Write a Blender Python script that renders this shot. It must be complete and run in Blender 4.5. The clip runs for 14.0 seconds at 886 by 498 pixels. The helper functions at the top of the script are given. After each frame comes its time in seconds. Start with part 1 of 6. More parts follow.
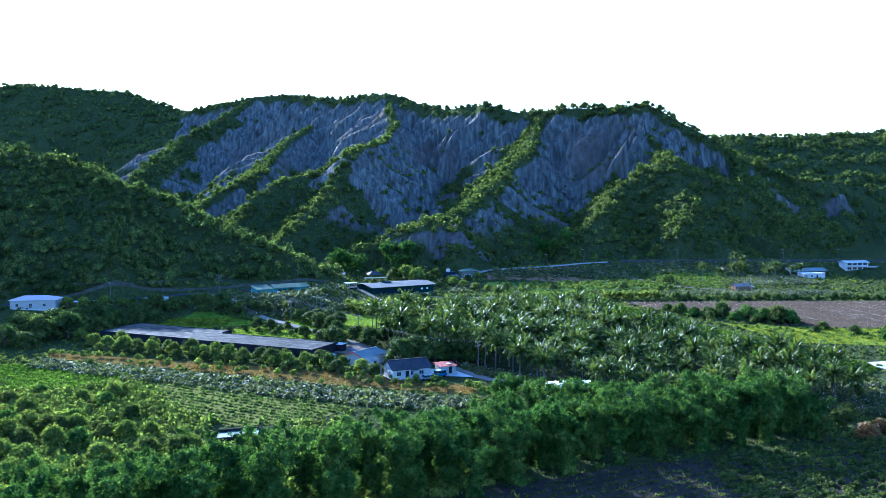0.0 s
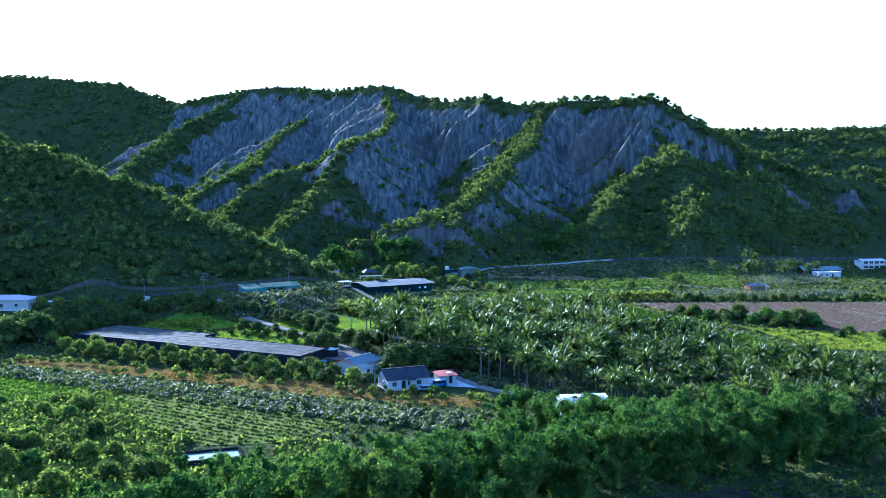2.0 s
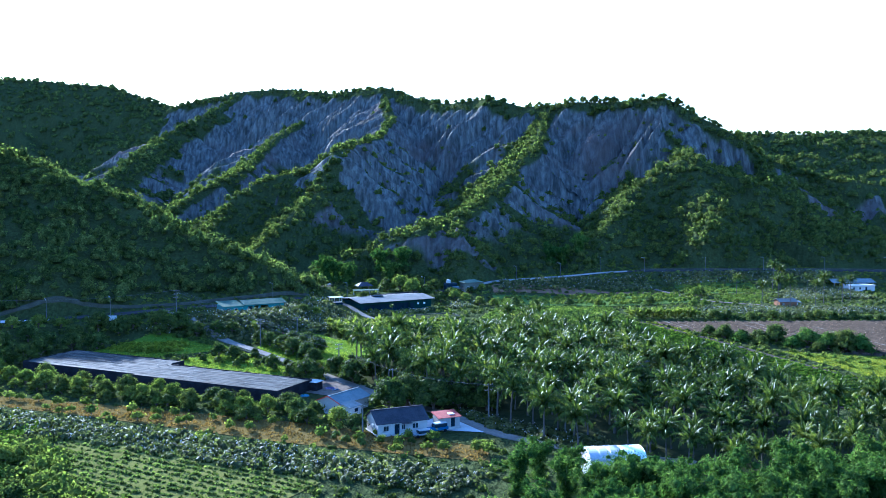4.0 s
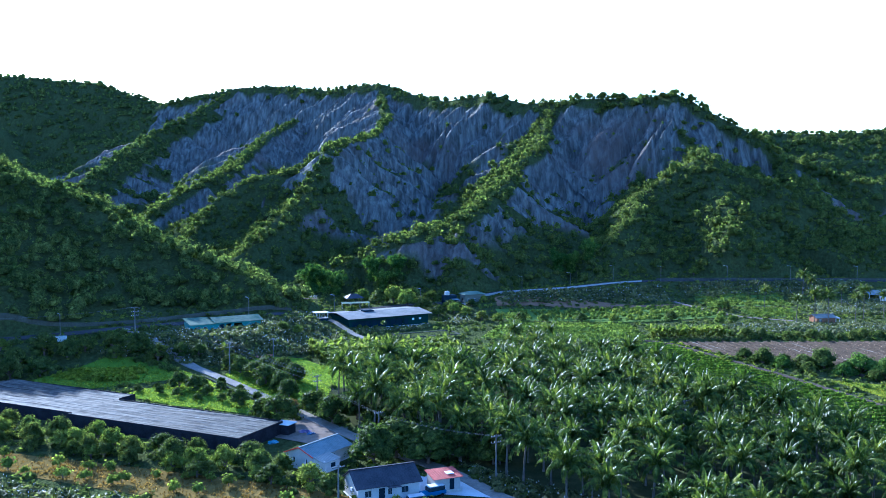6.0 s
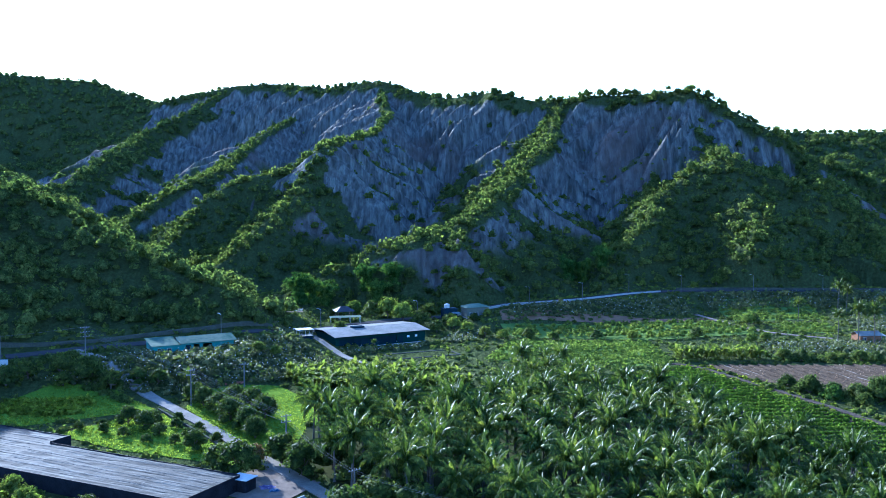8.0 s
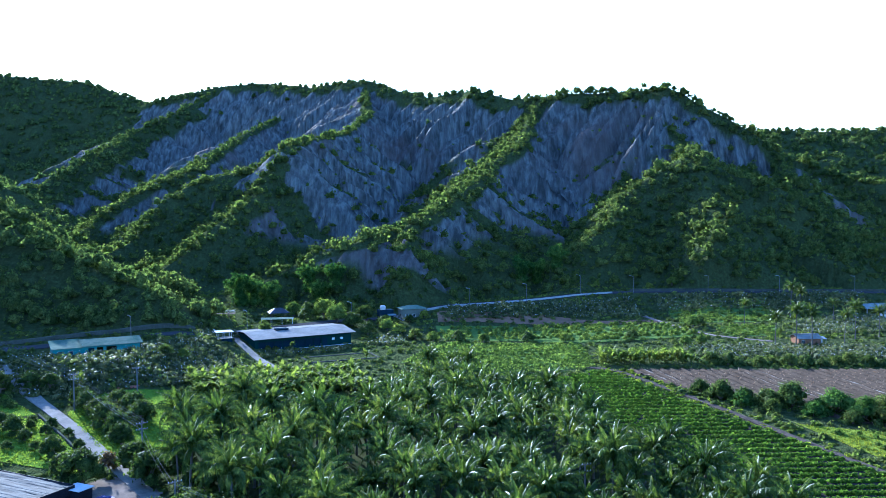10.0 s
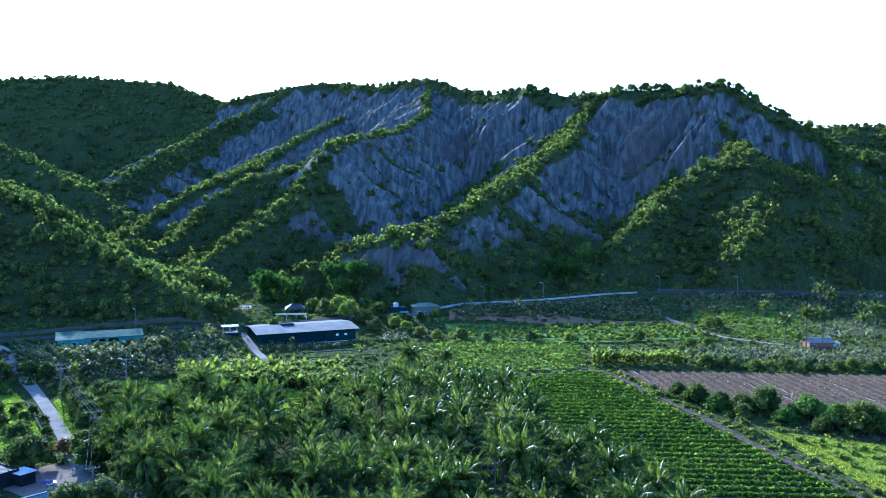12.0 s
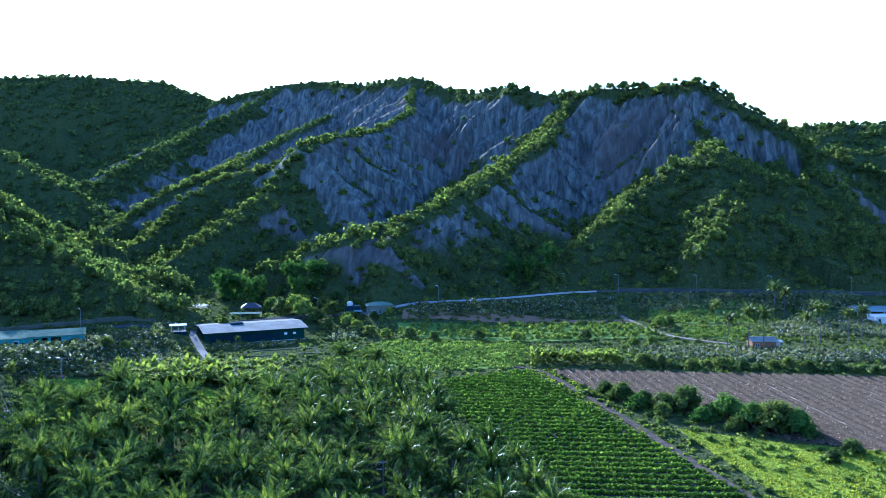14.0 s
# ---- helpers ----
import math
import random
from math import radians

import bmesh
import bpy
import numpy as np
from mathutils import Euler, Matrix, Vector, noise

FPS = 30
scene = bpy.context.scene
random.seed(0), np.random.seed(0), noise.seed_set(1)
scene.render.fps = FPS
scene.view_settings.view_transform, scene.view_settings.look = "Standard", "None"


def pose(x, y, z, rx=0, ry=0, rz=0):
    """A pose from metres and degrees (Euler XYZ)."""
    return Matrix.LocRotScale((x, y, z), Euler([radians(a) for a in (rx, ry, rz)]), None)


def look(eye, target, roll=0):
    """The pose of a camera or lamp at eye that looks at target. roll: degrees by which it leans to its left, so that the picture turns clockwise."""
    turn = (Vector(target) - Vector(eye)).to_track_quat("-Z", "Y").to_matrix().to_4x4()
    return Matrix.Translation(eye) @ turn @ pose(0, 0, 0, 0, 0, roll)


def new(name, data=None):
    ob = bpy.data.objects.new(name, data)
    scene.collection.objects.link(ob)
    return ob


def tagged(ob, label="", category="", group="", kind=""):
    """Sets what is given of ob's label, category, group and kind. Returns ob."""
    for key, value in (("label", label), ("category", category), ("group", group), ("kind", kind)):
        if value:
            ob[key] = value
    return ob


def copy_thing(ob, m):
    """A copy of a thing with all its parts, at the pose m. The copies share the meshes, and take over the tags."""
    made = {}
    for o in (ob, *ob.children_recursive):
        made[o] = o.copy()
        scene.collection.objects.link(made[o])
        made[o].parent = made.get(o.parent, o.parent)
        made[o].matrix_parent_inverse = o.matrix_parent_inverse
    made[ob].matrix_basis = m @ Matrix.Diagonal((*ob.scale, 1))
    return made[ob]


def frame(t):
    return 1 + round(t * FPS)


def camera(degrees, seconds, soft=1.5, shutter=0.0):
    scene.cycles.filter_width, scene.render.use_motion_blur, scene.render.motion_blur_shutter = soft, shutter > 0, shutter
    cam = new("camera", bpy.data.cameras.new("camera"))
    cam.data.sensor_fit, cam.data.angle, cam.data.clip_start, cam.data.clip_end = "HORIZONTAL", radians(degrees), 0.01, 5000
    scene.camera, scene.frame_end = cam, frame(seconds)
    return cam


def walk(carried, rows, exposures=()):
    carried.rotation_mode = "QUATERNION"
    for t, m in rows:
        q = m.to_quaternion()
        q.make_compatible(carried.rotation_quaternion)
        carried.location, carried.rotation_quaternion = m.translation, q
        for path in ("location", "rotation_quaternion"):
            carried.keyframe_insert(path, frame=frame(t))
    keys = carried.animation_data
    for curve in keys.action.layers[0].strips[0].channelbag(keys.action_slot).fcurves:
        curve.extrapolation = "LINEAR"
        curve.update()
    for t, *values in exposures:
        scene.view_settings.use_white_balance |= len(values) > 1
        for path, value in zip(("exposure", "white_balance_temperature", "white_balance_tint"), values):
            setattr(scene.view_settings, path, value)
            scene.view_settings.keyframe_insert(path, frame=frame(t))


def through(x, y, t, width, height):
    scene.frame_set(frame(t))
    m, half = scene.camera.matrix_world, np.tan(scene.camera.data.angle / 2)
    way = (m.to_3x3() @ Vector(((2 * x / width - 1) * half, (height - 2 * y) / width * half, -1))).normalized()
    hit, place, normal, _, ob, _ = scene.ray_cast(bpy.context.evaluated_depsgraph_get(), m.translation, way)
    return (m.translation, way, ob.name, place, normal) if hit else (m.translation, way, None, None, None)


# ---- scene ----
ROWS = (
    (0.0, 0.00, 0.00, 49.50, 0.148, -3.994, -0.201),
    (0.5, -0.21, 2.19, 49.32, -0.005, -4.149, -0.171),
    (1.0, -0.47, 6.73, 49.00, -0.033, -4.243, -0.101),
    (1.5, -0.57, 13.44, 49.03, -0.023, -4.361, -0.053),
    (2.0, -0.64, 21.32, 48.89, -0.001, -4.306, -0.040),
    (2.5, -0.77, 29.73, 49.15, 0.019, -4.252, -0.005),
    (3.0, -0.65, 38.59, 49.05, 0.065, -4.147, -0.074),
    (3.2, -0.65, 42.11, 48.92, 0.064, -4.090, -0.085),
    (5.5, -0.40, 85.11, 49.64, 0.000, -3.960, 0.066),
    (6.0, -0.33, 94.74, 49.67, -0.016, -3.982, 0.076),
    (6.5, -0.39, 104.27, 49.74, -0.042, -4.012, 0.100),
    (7.0, -0.31, 113.73, 49.71, -0.017, -4.042, 0.121),
    (7.5, -0.41, 122.96, 49.88, 0.082, -3.952, 0.136),
    (8.0, 1.74, 129.45, 49.80, 0.310, -3.917, 0.109),
    (8.5, 6.31, 133.66, 49.77, 0.406, -3.916, 0.063),
    (9.0, 13.25, 135.83, 49.37, 0.452, -3.887, 0.098),
    (9.2, 16.39, 136.54, 49.15, 0.453, -3.871, 0.089),
    (11.3, 49.54, 137.03, 49.94, 4.925, -4.033, -0.014),
    (11.5, 52.09, 137.09, 49.92, 5.643, -4.038, 0.025),
    (12.0, 57.63, 137.03, 49.81, 7.004, -4.061, 0.008),
    (12.5, 62.93, 137.29, 49.95, 7.131, -4.127, -0.022),
    (13.0, 67.81, 137.71, 49.99, 7.237, -4.181, -0.019),
    (13.5, 72.13, 138.03, 50.10, 7.279, -4.197, -0.006),
    (14.0, 76.13, 137.87, 50.45, 7.364, -4.205, -0.056),
)

cam = camera(51.31, 14.0, soft=0.6)


def heading(x, y, z, yaw, pitch, roll):
    """A level camera pose: yaw to the left of +y, pitch up, roll."""
    return pose(x, y, z, 0, 0, yaw) @ pose(0, 0, 0, 90 + pitch) @ pose(0, 0, 0, 0, 0, roll)


walk(cam, [(t, heading(*r)) for t, *r in ROWS], ((0.0, 2.55, 4100, 19.0), (14.0, 2.55, 4100, 19.0)))

# ---- world, sun ----
SUN_AZ, SUN_EL = -31.0, 18.5        # degrees left of +y (negative: left), above the horizon
world = bpy.data.worlds.new("sky")
scene.world = world
world.use_nodes = True
wn = world.node_tree
sky = wn.nodes.new("ShaderNodeTexSky")
sky.sky_type = "NISHITA"
sky.sun_disc = False
sky.sun_elevation = radians(SUN_EL)
sky.sun_rotation = radians(SUN_AZ)
sky.air_density, sky.dust_density, sky.ozone_density = 1.4, 1.2, 3.0
wn.nodes["Background"].inputs[1].default_value = 0.097
wn.links.new(sky.outputs[0], wn.nodes["Background"].inputs[0])
sun = new("sun", bpy.data.lights.new("sun", "SUN"))
sun.data.energy, sun.data.angle, sun.data.color = 5.0, radians(0.6), (1.0, 0.86, 0.6)
sun_way = Vector((math.sin(radians(SUN_AZ)) * math.cos(radians(SUN_EL)), math.cos(radians(SUN_AZ)) * math.cos(radians(SUN_EL)), math.sin(radians(SUN_EL))))
sun.matrix_world = look(sun_way * 900, (0, 0, 0))


# ---- materials ----
def nodes(name, rough=0.8, metal=0.0, spec=0.3):
    m = bpy.data.materials.new(name)
    m.use_nodes = True
    b = m.node_tree.nodes["Principled BSDF"]
    b.inputs["Roughness"].default_value, b.inputs["Metallic"].default_value = rough, metal
    b.inputs["Specular IOR Level"].default_value = spec
    return m, m.node_tree, b


def place_noise(nt, scale, detail=4.0, rough=0.6):
    g = nt.nodes.new("ShaderNodeNewGeometry")
    n = nt.nodes.new("ShaderNodeTexNoise")
    n.inputs["Scale"].default_value, n.inputs["Detail"].default_value, n.inputs["Roughness"].default_value = scale, detail, rough
    nt.links.new(g.outputs["Position"], n.inputs["Vector"])
    return n.outputs["Fac"]


def ramp(nt, fac, *stops):
    r = nt.nodes.new("ShaderNodeValToRGB")
    e = r.color_ramp.elements
    while len(e) < len(stops):
        e.new(0.5)
    for k, (p, c) in zip(e, stops):
        k.position, k.color = p, (*c, 1.0)
    nt.links.new(fac, r.inputs[0])
    return r.outputs[0]


def mix(nt, fac, a, b, how="MIX"):
    n = nt.nodes.new("ShaderNodeMix")
    n.data_type, n.blend_type = "RGBA", how
    for socket, v in ((n.inputs[0], fac), (n.inputs[6], a), (n.inputs[7], b)):
        if isinstance(v, (int, float)):
            socket.default_value = v
        elif isinstance(v, tuple):
            socket.default_value = (*v, 1.0)
        else:
            nt.links.new(v, socket)
    return n.outputs[2]


def relief(nt, b, height, strength, distance):
    n = nt.nodes.new("ShaderNodeBump")
    n.inputs["Strength"].default_value, n.inputs["Distance"].default_value = strength, distance
    nt.links.new(height, n.inputs["Height"])
    nt.links.new(n.outputs[0], b.inputs["Normal"])


def surface(name, dark, light, scale=1.0, fine=12.0, rough=0.85, metal=0.0, spec=0.1, bump=0.3, depth=0.03):
    """A mottled surface between two colours, at two scales, with fine relief."""
    m, nt, b = nodes(name, rough, metal, spec * 0.25 if rough < 0.78 else 0.0)
    big, small = place_noise(nt, scale), place_noise(nt, scale * fine, 3.0)
    c = mix(nt, 0.35, ramp(nt, big, (0.3, dark), (0.7, light)), ramp(nt, small, (0.3, dark), (0.72, light)))
    nt.links.new(c, b.inputs["Base Color"])
    relief(nt, b, small, bump, depth)
    return m


def foliage(name, dark, mid, light, through=0.35, rough=0.5, spec=0.4, patch=0.05, glow=(1.25, 1.5, 0.4), fluff=0.8, grain=1.3, clump=0.0):
    """Leaves: varied from leaf to leaf and from patch to patch; light shines through them."""
    m, nt, b = nodes(name, rough, 0.0, spec)
    g = nt.nodes.new("ShaderNodeNewGeometry")
    each = place_noise(nt, clump, 2.0) if clump else g.outputs["Random Per Island"]
    c = ramp(nt, each, (0.3, dark), (0.52, mid), (0.72, light)) if clump else ramp(nt, each, (0.0, dark), (0.55, mid), (1.0, light))
    p = place_noise(nt, patch, 3.0)
    c = mix(nt, 1.0, c, ramp(nt, p, (0.3, (0.62, 0.66, 0.6)), (0.7, (1.35, 1.25, 1.05))), "MULTIPLY")
    info = nt.nodes.new("ShaderNodeObjectInfo")
    c = mix(nt, 1.0, c, ramp(nt, info.outputs["Random"], (0.0, (0.92, 0.85, 0.8)), (1.0, (1.4, 1.12, 0.95))), "MULTIPLY")
    leafy = place_noise(nt, grain, 5.0, 0.72)
    c = mix(nt, 1.0, c, ramp(nt, leafy, (0.32, (1 - 0.7 * fluff,) * 3), (0.68, (1 + 0.7 * fluff, 1 + 0.65 * fluff, 1 + 0.5 * fluff))), "MULTIPLY")
    nt.links.new(c, b.inputs["Base Color"])
    if fluff:
        relief(nt, b, leafy, min(1.0, fluff * 1.2), 1.1 / grain)
    t = nt.nodes.new("ShaderNodeBsdfTranslucent")
    nt.links.new(mix(nt, 1.0, c, glow, "MULTIPLY"), t.inputs[0])
    s = nt.nodes.new("ShaderNodeMixShader")
    s.inputs[0].default_value = through
    nt.links.new(b.outputs[0], s.inputs[1])
    nt.links.new(t.outputs[0], s.inputs[2])
    nt.links.new(s.outputs[0], nt.nodes["Material Output"].inputs[0])
    return m


LEAF_WOOD = foliage("woodland leaves", (0.03, 0.054, 0.024), (0.07, 0.11, 0.044), (0.135, 0.19, 0.07), 0.45, 0.95, 0.0, 0.03, (1.1, 1.3, 0.6), 1.0, 1.5, 0.4)
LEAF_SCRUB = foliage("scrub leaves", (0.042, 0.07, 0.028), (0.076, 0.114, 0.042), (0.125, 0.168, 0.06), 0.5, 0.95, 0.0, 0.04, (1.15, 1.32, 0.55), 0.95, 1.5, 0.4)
LEAF_MANGO = foliage("mango leaves", (0.024, 0.044, 0.016), (0.05, 0.082, 0.025), (0.1, 0.145, 0.04), 0.34, 0.7, 0.04, 0.08, (1.2, 1.35, 0.5), 0.9, 1.9, 0.7)
LEAF_BRIGHT = foliage("bright young leaves", (0.066, 0.11, 0.03), (0.118, 0.172, 0.046), (0.185, 0.245, 0.066), 0.44, 0.85, 0.0, 0.1, (1.15, 1.35, 0.5), 0.9, 1.9, 0.7)
LEAF_BAMBOO = foliage("bamboo leaves", (0.03, 0.066, 0.02), (0.062, 0.12, 0.034), (0.12, 0.195, 0.052), 0.36, 0.85, 0.0, 0.12, (1.15, 1.4, 0.5), 0.9, 2.1, 0.6)
LEAF_PALM = foliage("palm fronds", (0.016, 0.033, 0.01), (0.047, 0.078, 0.018), (0.15, 0.195, 0.043), 0.29, 0.4, 0.06, 0.06, (1.3, 1.45, 0.5), 0.0, clump=0.75)
LEAF_BANANA = foliage("banana leaves", (0.055, 0.085, 0.024), (0.095, 0.132, 0.034), (0.155, 0.2, 0.05), 0.42, 0.6, 0.03, 0.1, (1.2, 1.4, 0.45), 0.1)
LEAF_BEAN = foliage("bean leaves", (0.055, 0.1, 0.016), (0.078, 0.135, 0.02), (0.105, 0.172, 0.026), 0.42, 0.85, 0.0, 0.06, (1.2, 1.4, 0.45), 0.6, 2.6)
LEAF_GREY = foliage("orchard leaves", (0.04, 0.062, 0.03), (0.075, 0.1, 0.046), (0.135, 0.162, 0.08), 0.38, 0.6, 0.1, 0.06, (1.15, 1.3, 0.6), grain=2.0)
LEAF_GRASS = foliage("grass blades", (0.08, 0.125, 0.02), (0.12, 0.18, 0.028), (0.165, 0.225, 0.04), 0.48, 0.85, 0.0, 0.06, (1.2, 1.35, 0.45))
LEAF_DRY = foliage("dry grass blades", (0.085, 0.066, 0.02), (0.14, 0.112, 0.034), (0.21, 0.175, 0.055), 0.35, 0.85, 0.05, 0.06, (1.0, 0.95, 0.6))
BARK = surface("bark", (0.06, 0.05, 0.04), (0.17, 0.14, 0.11), 1.5, 9.0, 0.9)
PALM_BARK = surface("palm bark", (0.05, 0.046, 0.04), (0.13, 0.118, 0.1), 2.0, 7.0, 0.9)


def terrain_material():
    """Bare grey mudstone with reddish bands where the ground is steep, dark undergrowth and soil where it is green."""
    m, nt, b = nodes("mudstone and soil", 0.95, 0.0, 0.0)
    a = nt.nodes.new("ShaderNodeAttribute")
    a.attribute_name = "green"
    big, mid, small = place_noise(nt, 0.012, 3.0), place_noise(nt, 0.11, 6.0, 0.65), place_noise(nt, 0.9, 5.0, 0.7)
    geo, squeeze, rills = nt.nodes.new("ShaderNodeNewGeometry"), nt.nodes.new("ShaderNodeMapping"), nt.nodes.new("ShaderNodeTexNoise")
    squeeze.inputs["Scale"].default_value = (0.36, 0.15, 0.03)
    rills.inputs["Scale"].default_value, rills.inputs["Detail"].default_value, rills.inputs["Roughness"].default_value = 1.0, 5.0, 0.62
    nt.links.new(geo.outputs["Position"], squeeze.inputs["Vector"])
    nt.links.new(squeeze.outputs[0], rills.inputs["Vector"])
    streak = rills.outputs["Fac"]
    rock = ramp(nt, streak, (0.36, (0.045, 0.047, 0.043)), (0.5, (0.13, 0.13, 0.119)), (0.64, (0.25, 0.25, 0.225)))
    rock = mix(nt, ramp(nt, big, (0.5, (0, 0, 0)), (0.66, (0.6, 0.6, 0.6))), rock, (0.135, 0.095, 0.08))
    rock = mix(nt, 0.35, rock, ramp(nt, mid, (0.3, (0.05, 0.053, 0.048)), (0.7, (0.15, 0.15, 0.14))))
    earth = ramp(nt, small, (0.3, (0.036, 0.044, 0.017)), (0.55, (0.062, 0.076, 0.027)), (0.75, (0.1, 0.118, 0.042)))
    add = nt.nodes.new("ShaderNodeMath")
    add.operation = "MULTIPLY_ADD"
    nt.links.new(mid, add.inputs[0])
    add.inputs[1].default_value = 0.5
    nt.links.new(a.outputs["Fac"], add.inputs[2])
    f = ramp(nt, add.outputs[0], (0.5, (0, 0, 0)), (0.95, (1, 1, 1)))
    nt.links.new(mix(nt, f, rock, earth), b.inputs["Base Color"])
    both = nt.nodes.new("ShaderNodeMath")
    both.operation = "MULTIPLY_ADD"
    nt.links.new(streak, both.inputs[0])
    both.inputs[1].default_value = 3.0
    nt.links.new(small, both.inputs[2])
    relief(nt, b, both.outputs[0], 1.0, 2.2)
    return m


# ---- land ----
def lattice(ix, iy):
    h = np.sin(ix * 127.1 + iy * 311.7) * 43758.5453
    return h - np.floor(h)


def vnoise(x, y):
    ix, iy = np.floor(x), np.floor(y)
    fx, fy = x - ix, y - iy
    fx, fy = fx * fx * (3 - 2 * fx), fy * fy * (3 - 2 * fy)
    a = lattice(ix, iy) * (1 - fx) + lattice(ix + 1, iy) * fx
    b = lattice(ix, iy + 1) * (1 - fx) + lattice(ix + 1, iy + 1) * fx
    return a * (1 - fy) + b * fy


def fbm(x, y, octaves=4):
    total, amp = 0.0, 0.5
    for k in range(octaves):
        total = total + amp * vnoise(x * 2.03**k + 17.3 * k, y * 2.03**k + 9.1 * k)
        amp *= 0.5
    return total


def step(a, b, v):
    t = np.clip((v - a) / (b - a), 0, 1)
    return t * t * (3 - 2 * t)


# Crest lines of the hills: points, slope on the left and on the right of their way, how far the green reaches down each side,
# and how deep the gullies cut.
RIDGES = (
    # the badland wall, from the saddle on its west to the shoulder on its east
    (((-337, 1190, 141), (-294, 1180, 150), (-236, 1165, 160), (-182, 1135, 159), (-123, 1060, 147), (-61, 991, 146), (-30, 945, 132), (3, 900, 122),
      (35, 845, 122), (66, 815, 112), (99, 785, 113), (118, 768, 112), (160, 729, 111), (177, 718, 98), (205, 708, 82), (222, 700, 68), (257, 690, 53), (323, 680, 45), (420, 700, 40)), 0.8, 0.95, 60, 9, 1.0),
    # spurs that run down from it
    (((-236, 1165, 158), (-270, 1100, 125), (-296, 1044, 101), (-287, 940, 79), (-284, 855, 60), (-298, 775, 37), (-300, 720, 18)), 0.8, 0.55, 16, 12, 0.8),
    (((-140, 1040, 120), (-161, 905, 88), (-153, 800, 68), (-152, 720, 55), (-171, 690, 44), (-183, 660, 28), (-190, 620, 16)), 0.85, 0.6, 4, 10, 0.8),
    (((-61, 985, 140), (-48, 880, 105), (-52, 760, 84), (-60, 680, 76), (-65, 648, 71)), 0.9, 0.75, 2, 6, 1.0),
    (((-65, 648, 71), (-80, 652, 59), (-110, 640, 53), (-125, 619, 42), (-139, 598, 21), (-150, 570, 12)), 0.72, 0.62, 150, 150, 0.45),
    (((-65, 648, 71), (-70, 612, 48), (-82, 572, 33), (-95, 535, 17)), 1.05, 0.6, 7, 150, 0.6),
    (((86, 790, 110), (78, 776, 98), (61, 705, 71), (46, 690, 63), (36, 622, 51), (25, 587, 43), (12, 550, 36), (1, 535, 31), (-15, 512, 27), (-34, 515, 20), (-50, 508, 10)), 0.78, 0.62, 5, 34, 0.8),
    (((1, 535, 31), (4, 512, 27), (6, 500, 22), (4, 484, 14)), 0.8, 0.9, 9, 9, 0.9),
    (((150, 715, 92), (156, 690, 78), (158, 672, 71)), 0.75, 0.9, 4, 3, 0.9),
    (((158, 668, 70), (155, 634, 67), (129, 622, 54), (108, 612, 41), (91, 562, 28), (75, 540, 17), (70, 525, 9)), 0.55, 0.72, 150, 150, 0.5),
    (((155, 634, 66), (150, 590, 44), (146, 560, 32), (136, 535, 20)), 0.55, 0.6, 150, 150, 0.5),
    (((222, 700, 66), (215, 640, 46), (210, 590, 30), (200, 550, 16)), 0.6, 0.7, 8, 8, 0.9),
    # the wooded hill by the road
    (((-330, 470, 62), (-230, 480, 67), (-203, 480, 64), (-175, 460, 56), (-151, 455, 46), (-130, 450, 36), (-102, 440, 25), (-75, 424, 17), (-63, 436, 10)), 0.5, 0.42, 99, 99, 0.3),
    (((-175, 460, 56), (-150, 410, 33), (-135, 372, 18), (-130, 355, 8)), 0.5, 0.5, 99, 99, 0.25),
    # farther ranges
    (((-900, 1330, 185), (-678, 1300, 188), (-590, 1300, 191), (-450, 1300, 180), (-370, 1250, 156), (-325, 1200, 140)), 0.6, 0.55, 300, 300, 0.3),
    (((-600, 900, 110), (-430, 830, 92), (-352, 800, 74), (-300, 760, 57), (-262, 735, 44), (-240, 690, 20)), 0.6, 0.5, 120, 120, 0.4),
    (((200, 1060, 92), (319, 1044, 103), (388, 1044, 102), (495, 1044, 107), (620, 1000, 112), (900, 900, 110)), 0.5, 0.35, 300, 300, 0.35),
)


ROAD = ((-330, 300), (-230, 322), (-170, 338), (-122, 357), (-98, 374), (-72, 391), (-50, 414), (-38, 436), (-18, 454), (4, 464), (30, 473), (53, 486), (78, 508), (99, 517), (130, 518), (190, 517), (300, 506), (460, 474))


def far_from(line, x, y):
    """Distance to a line of points."""
    near = np.full(np.shape(x), 1e9)
    for (ax, ay), (bx, by) in zip(line[:-1], line[1:]):
        dx, dy = bx - ax, by - ay
        t = np.clip(((x - ax) * dx + (y - ay) * dy) / (dx * dx + dy * dy), 0, 1)
        near = np.minimum(near, np.hypot(x - ax - t * dx, y - ay - t * dy))
    return near


def plain(x, y):
    """The valley floor: it falls gently towards the south; the road runs on a bank under the hills."""
    d = far_from(ROAD, x, y)
    top = 2.2 + 3.6 * np.maximum(step(-54, -74, x), step(0, 26, x))
    bank = top * (1 - step(4, 29, d)) + top * step(4, 29, d) * step(500, 560, y)
    west = 5.8 * step(344, 366, y) * step(-36, -58, x) * (1 - 0.5 * step(405, 440, y))
    return np.maximum(bank, west) + 0.016 * np.clip(y - 380, -260, 0) + 0.2 * (fbm(x / 24, y / 24, 2) - 0.37)


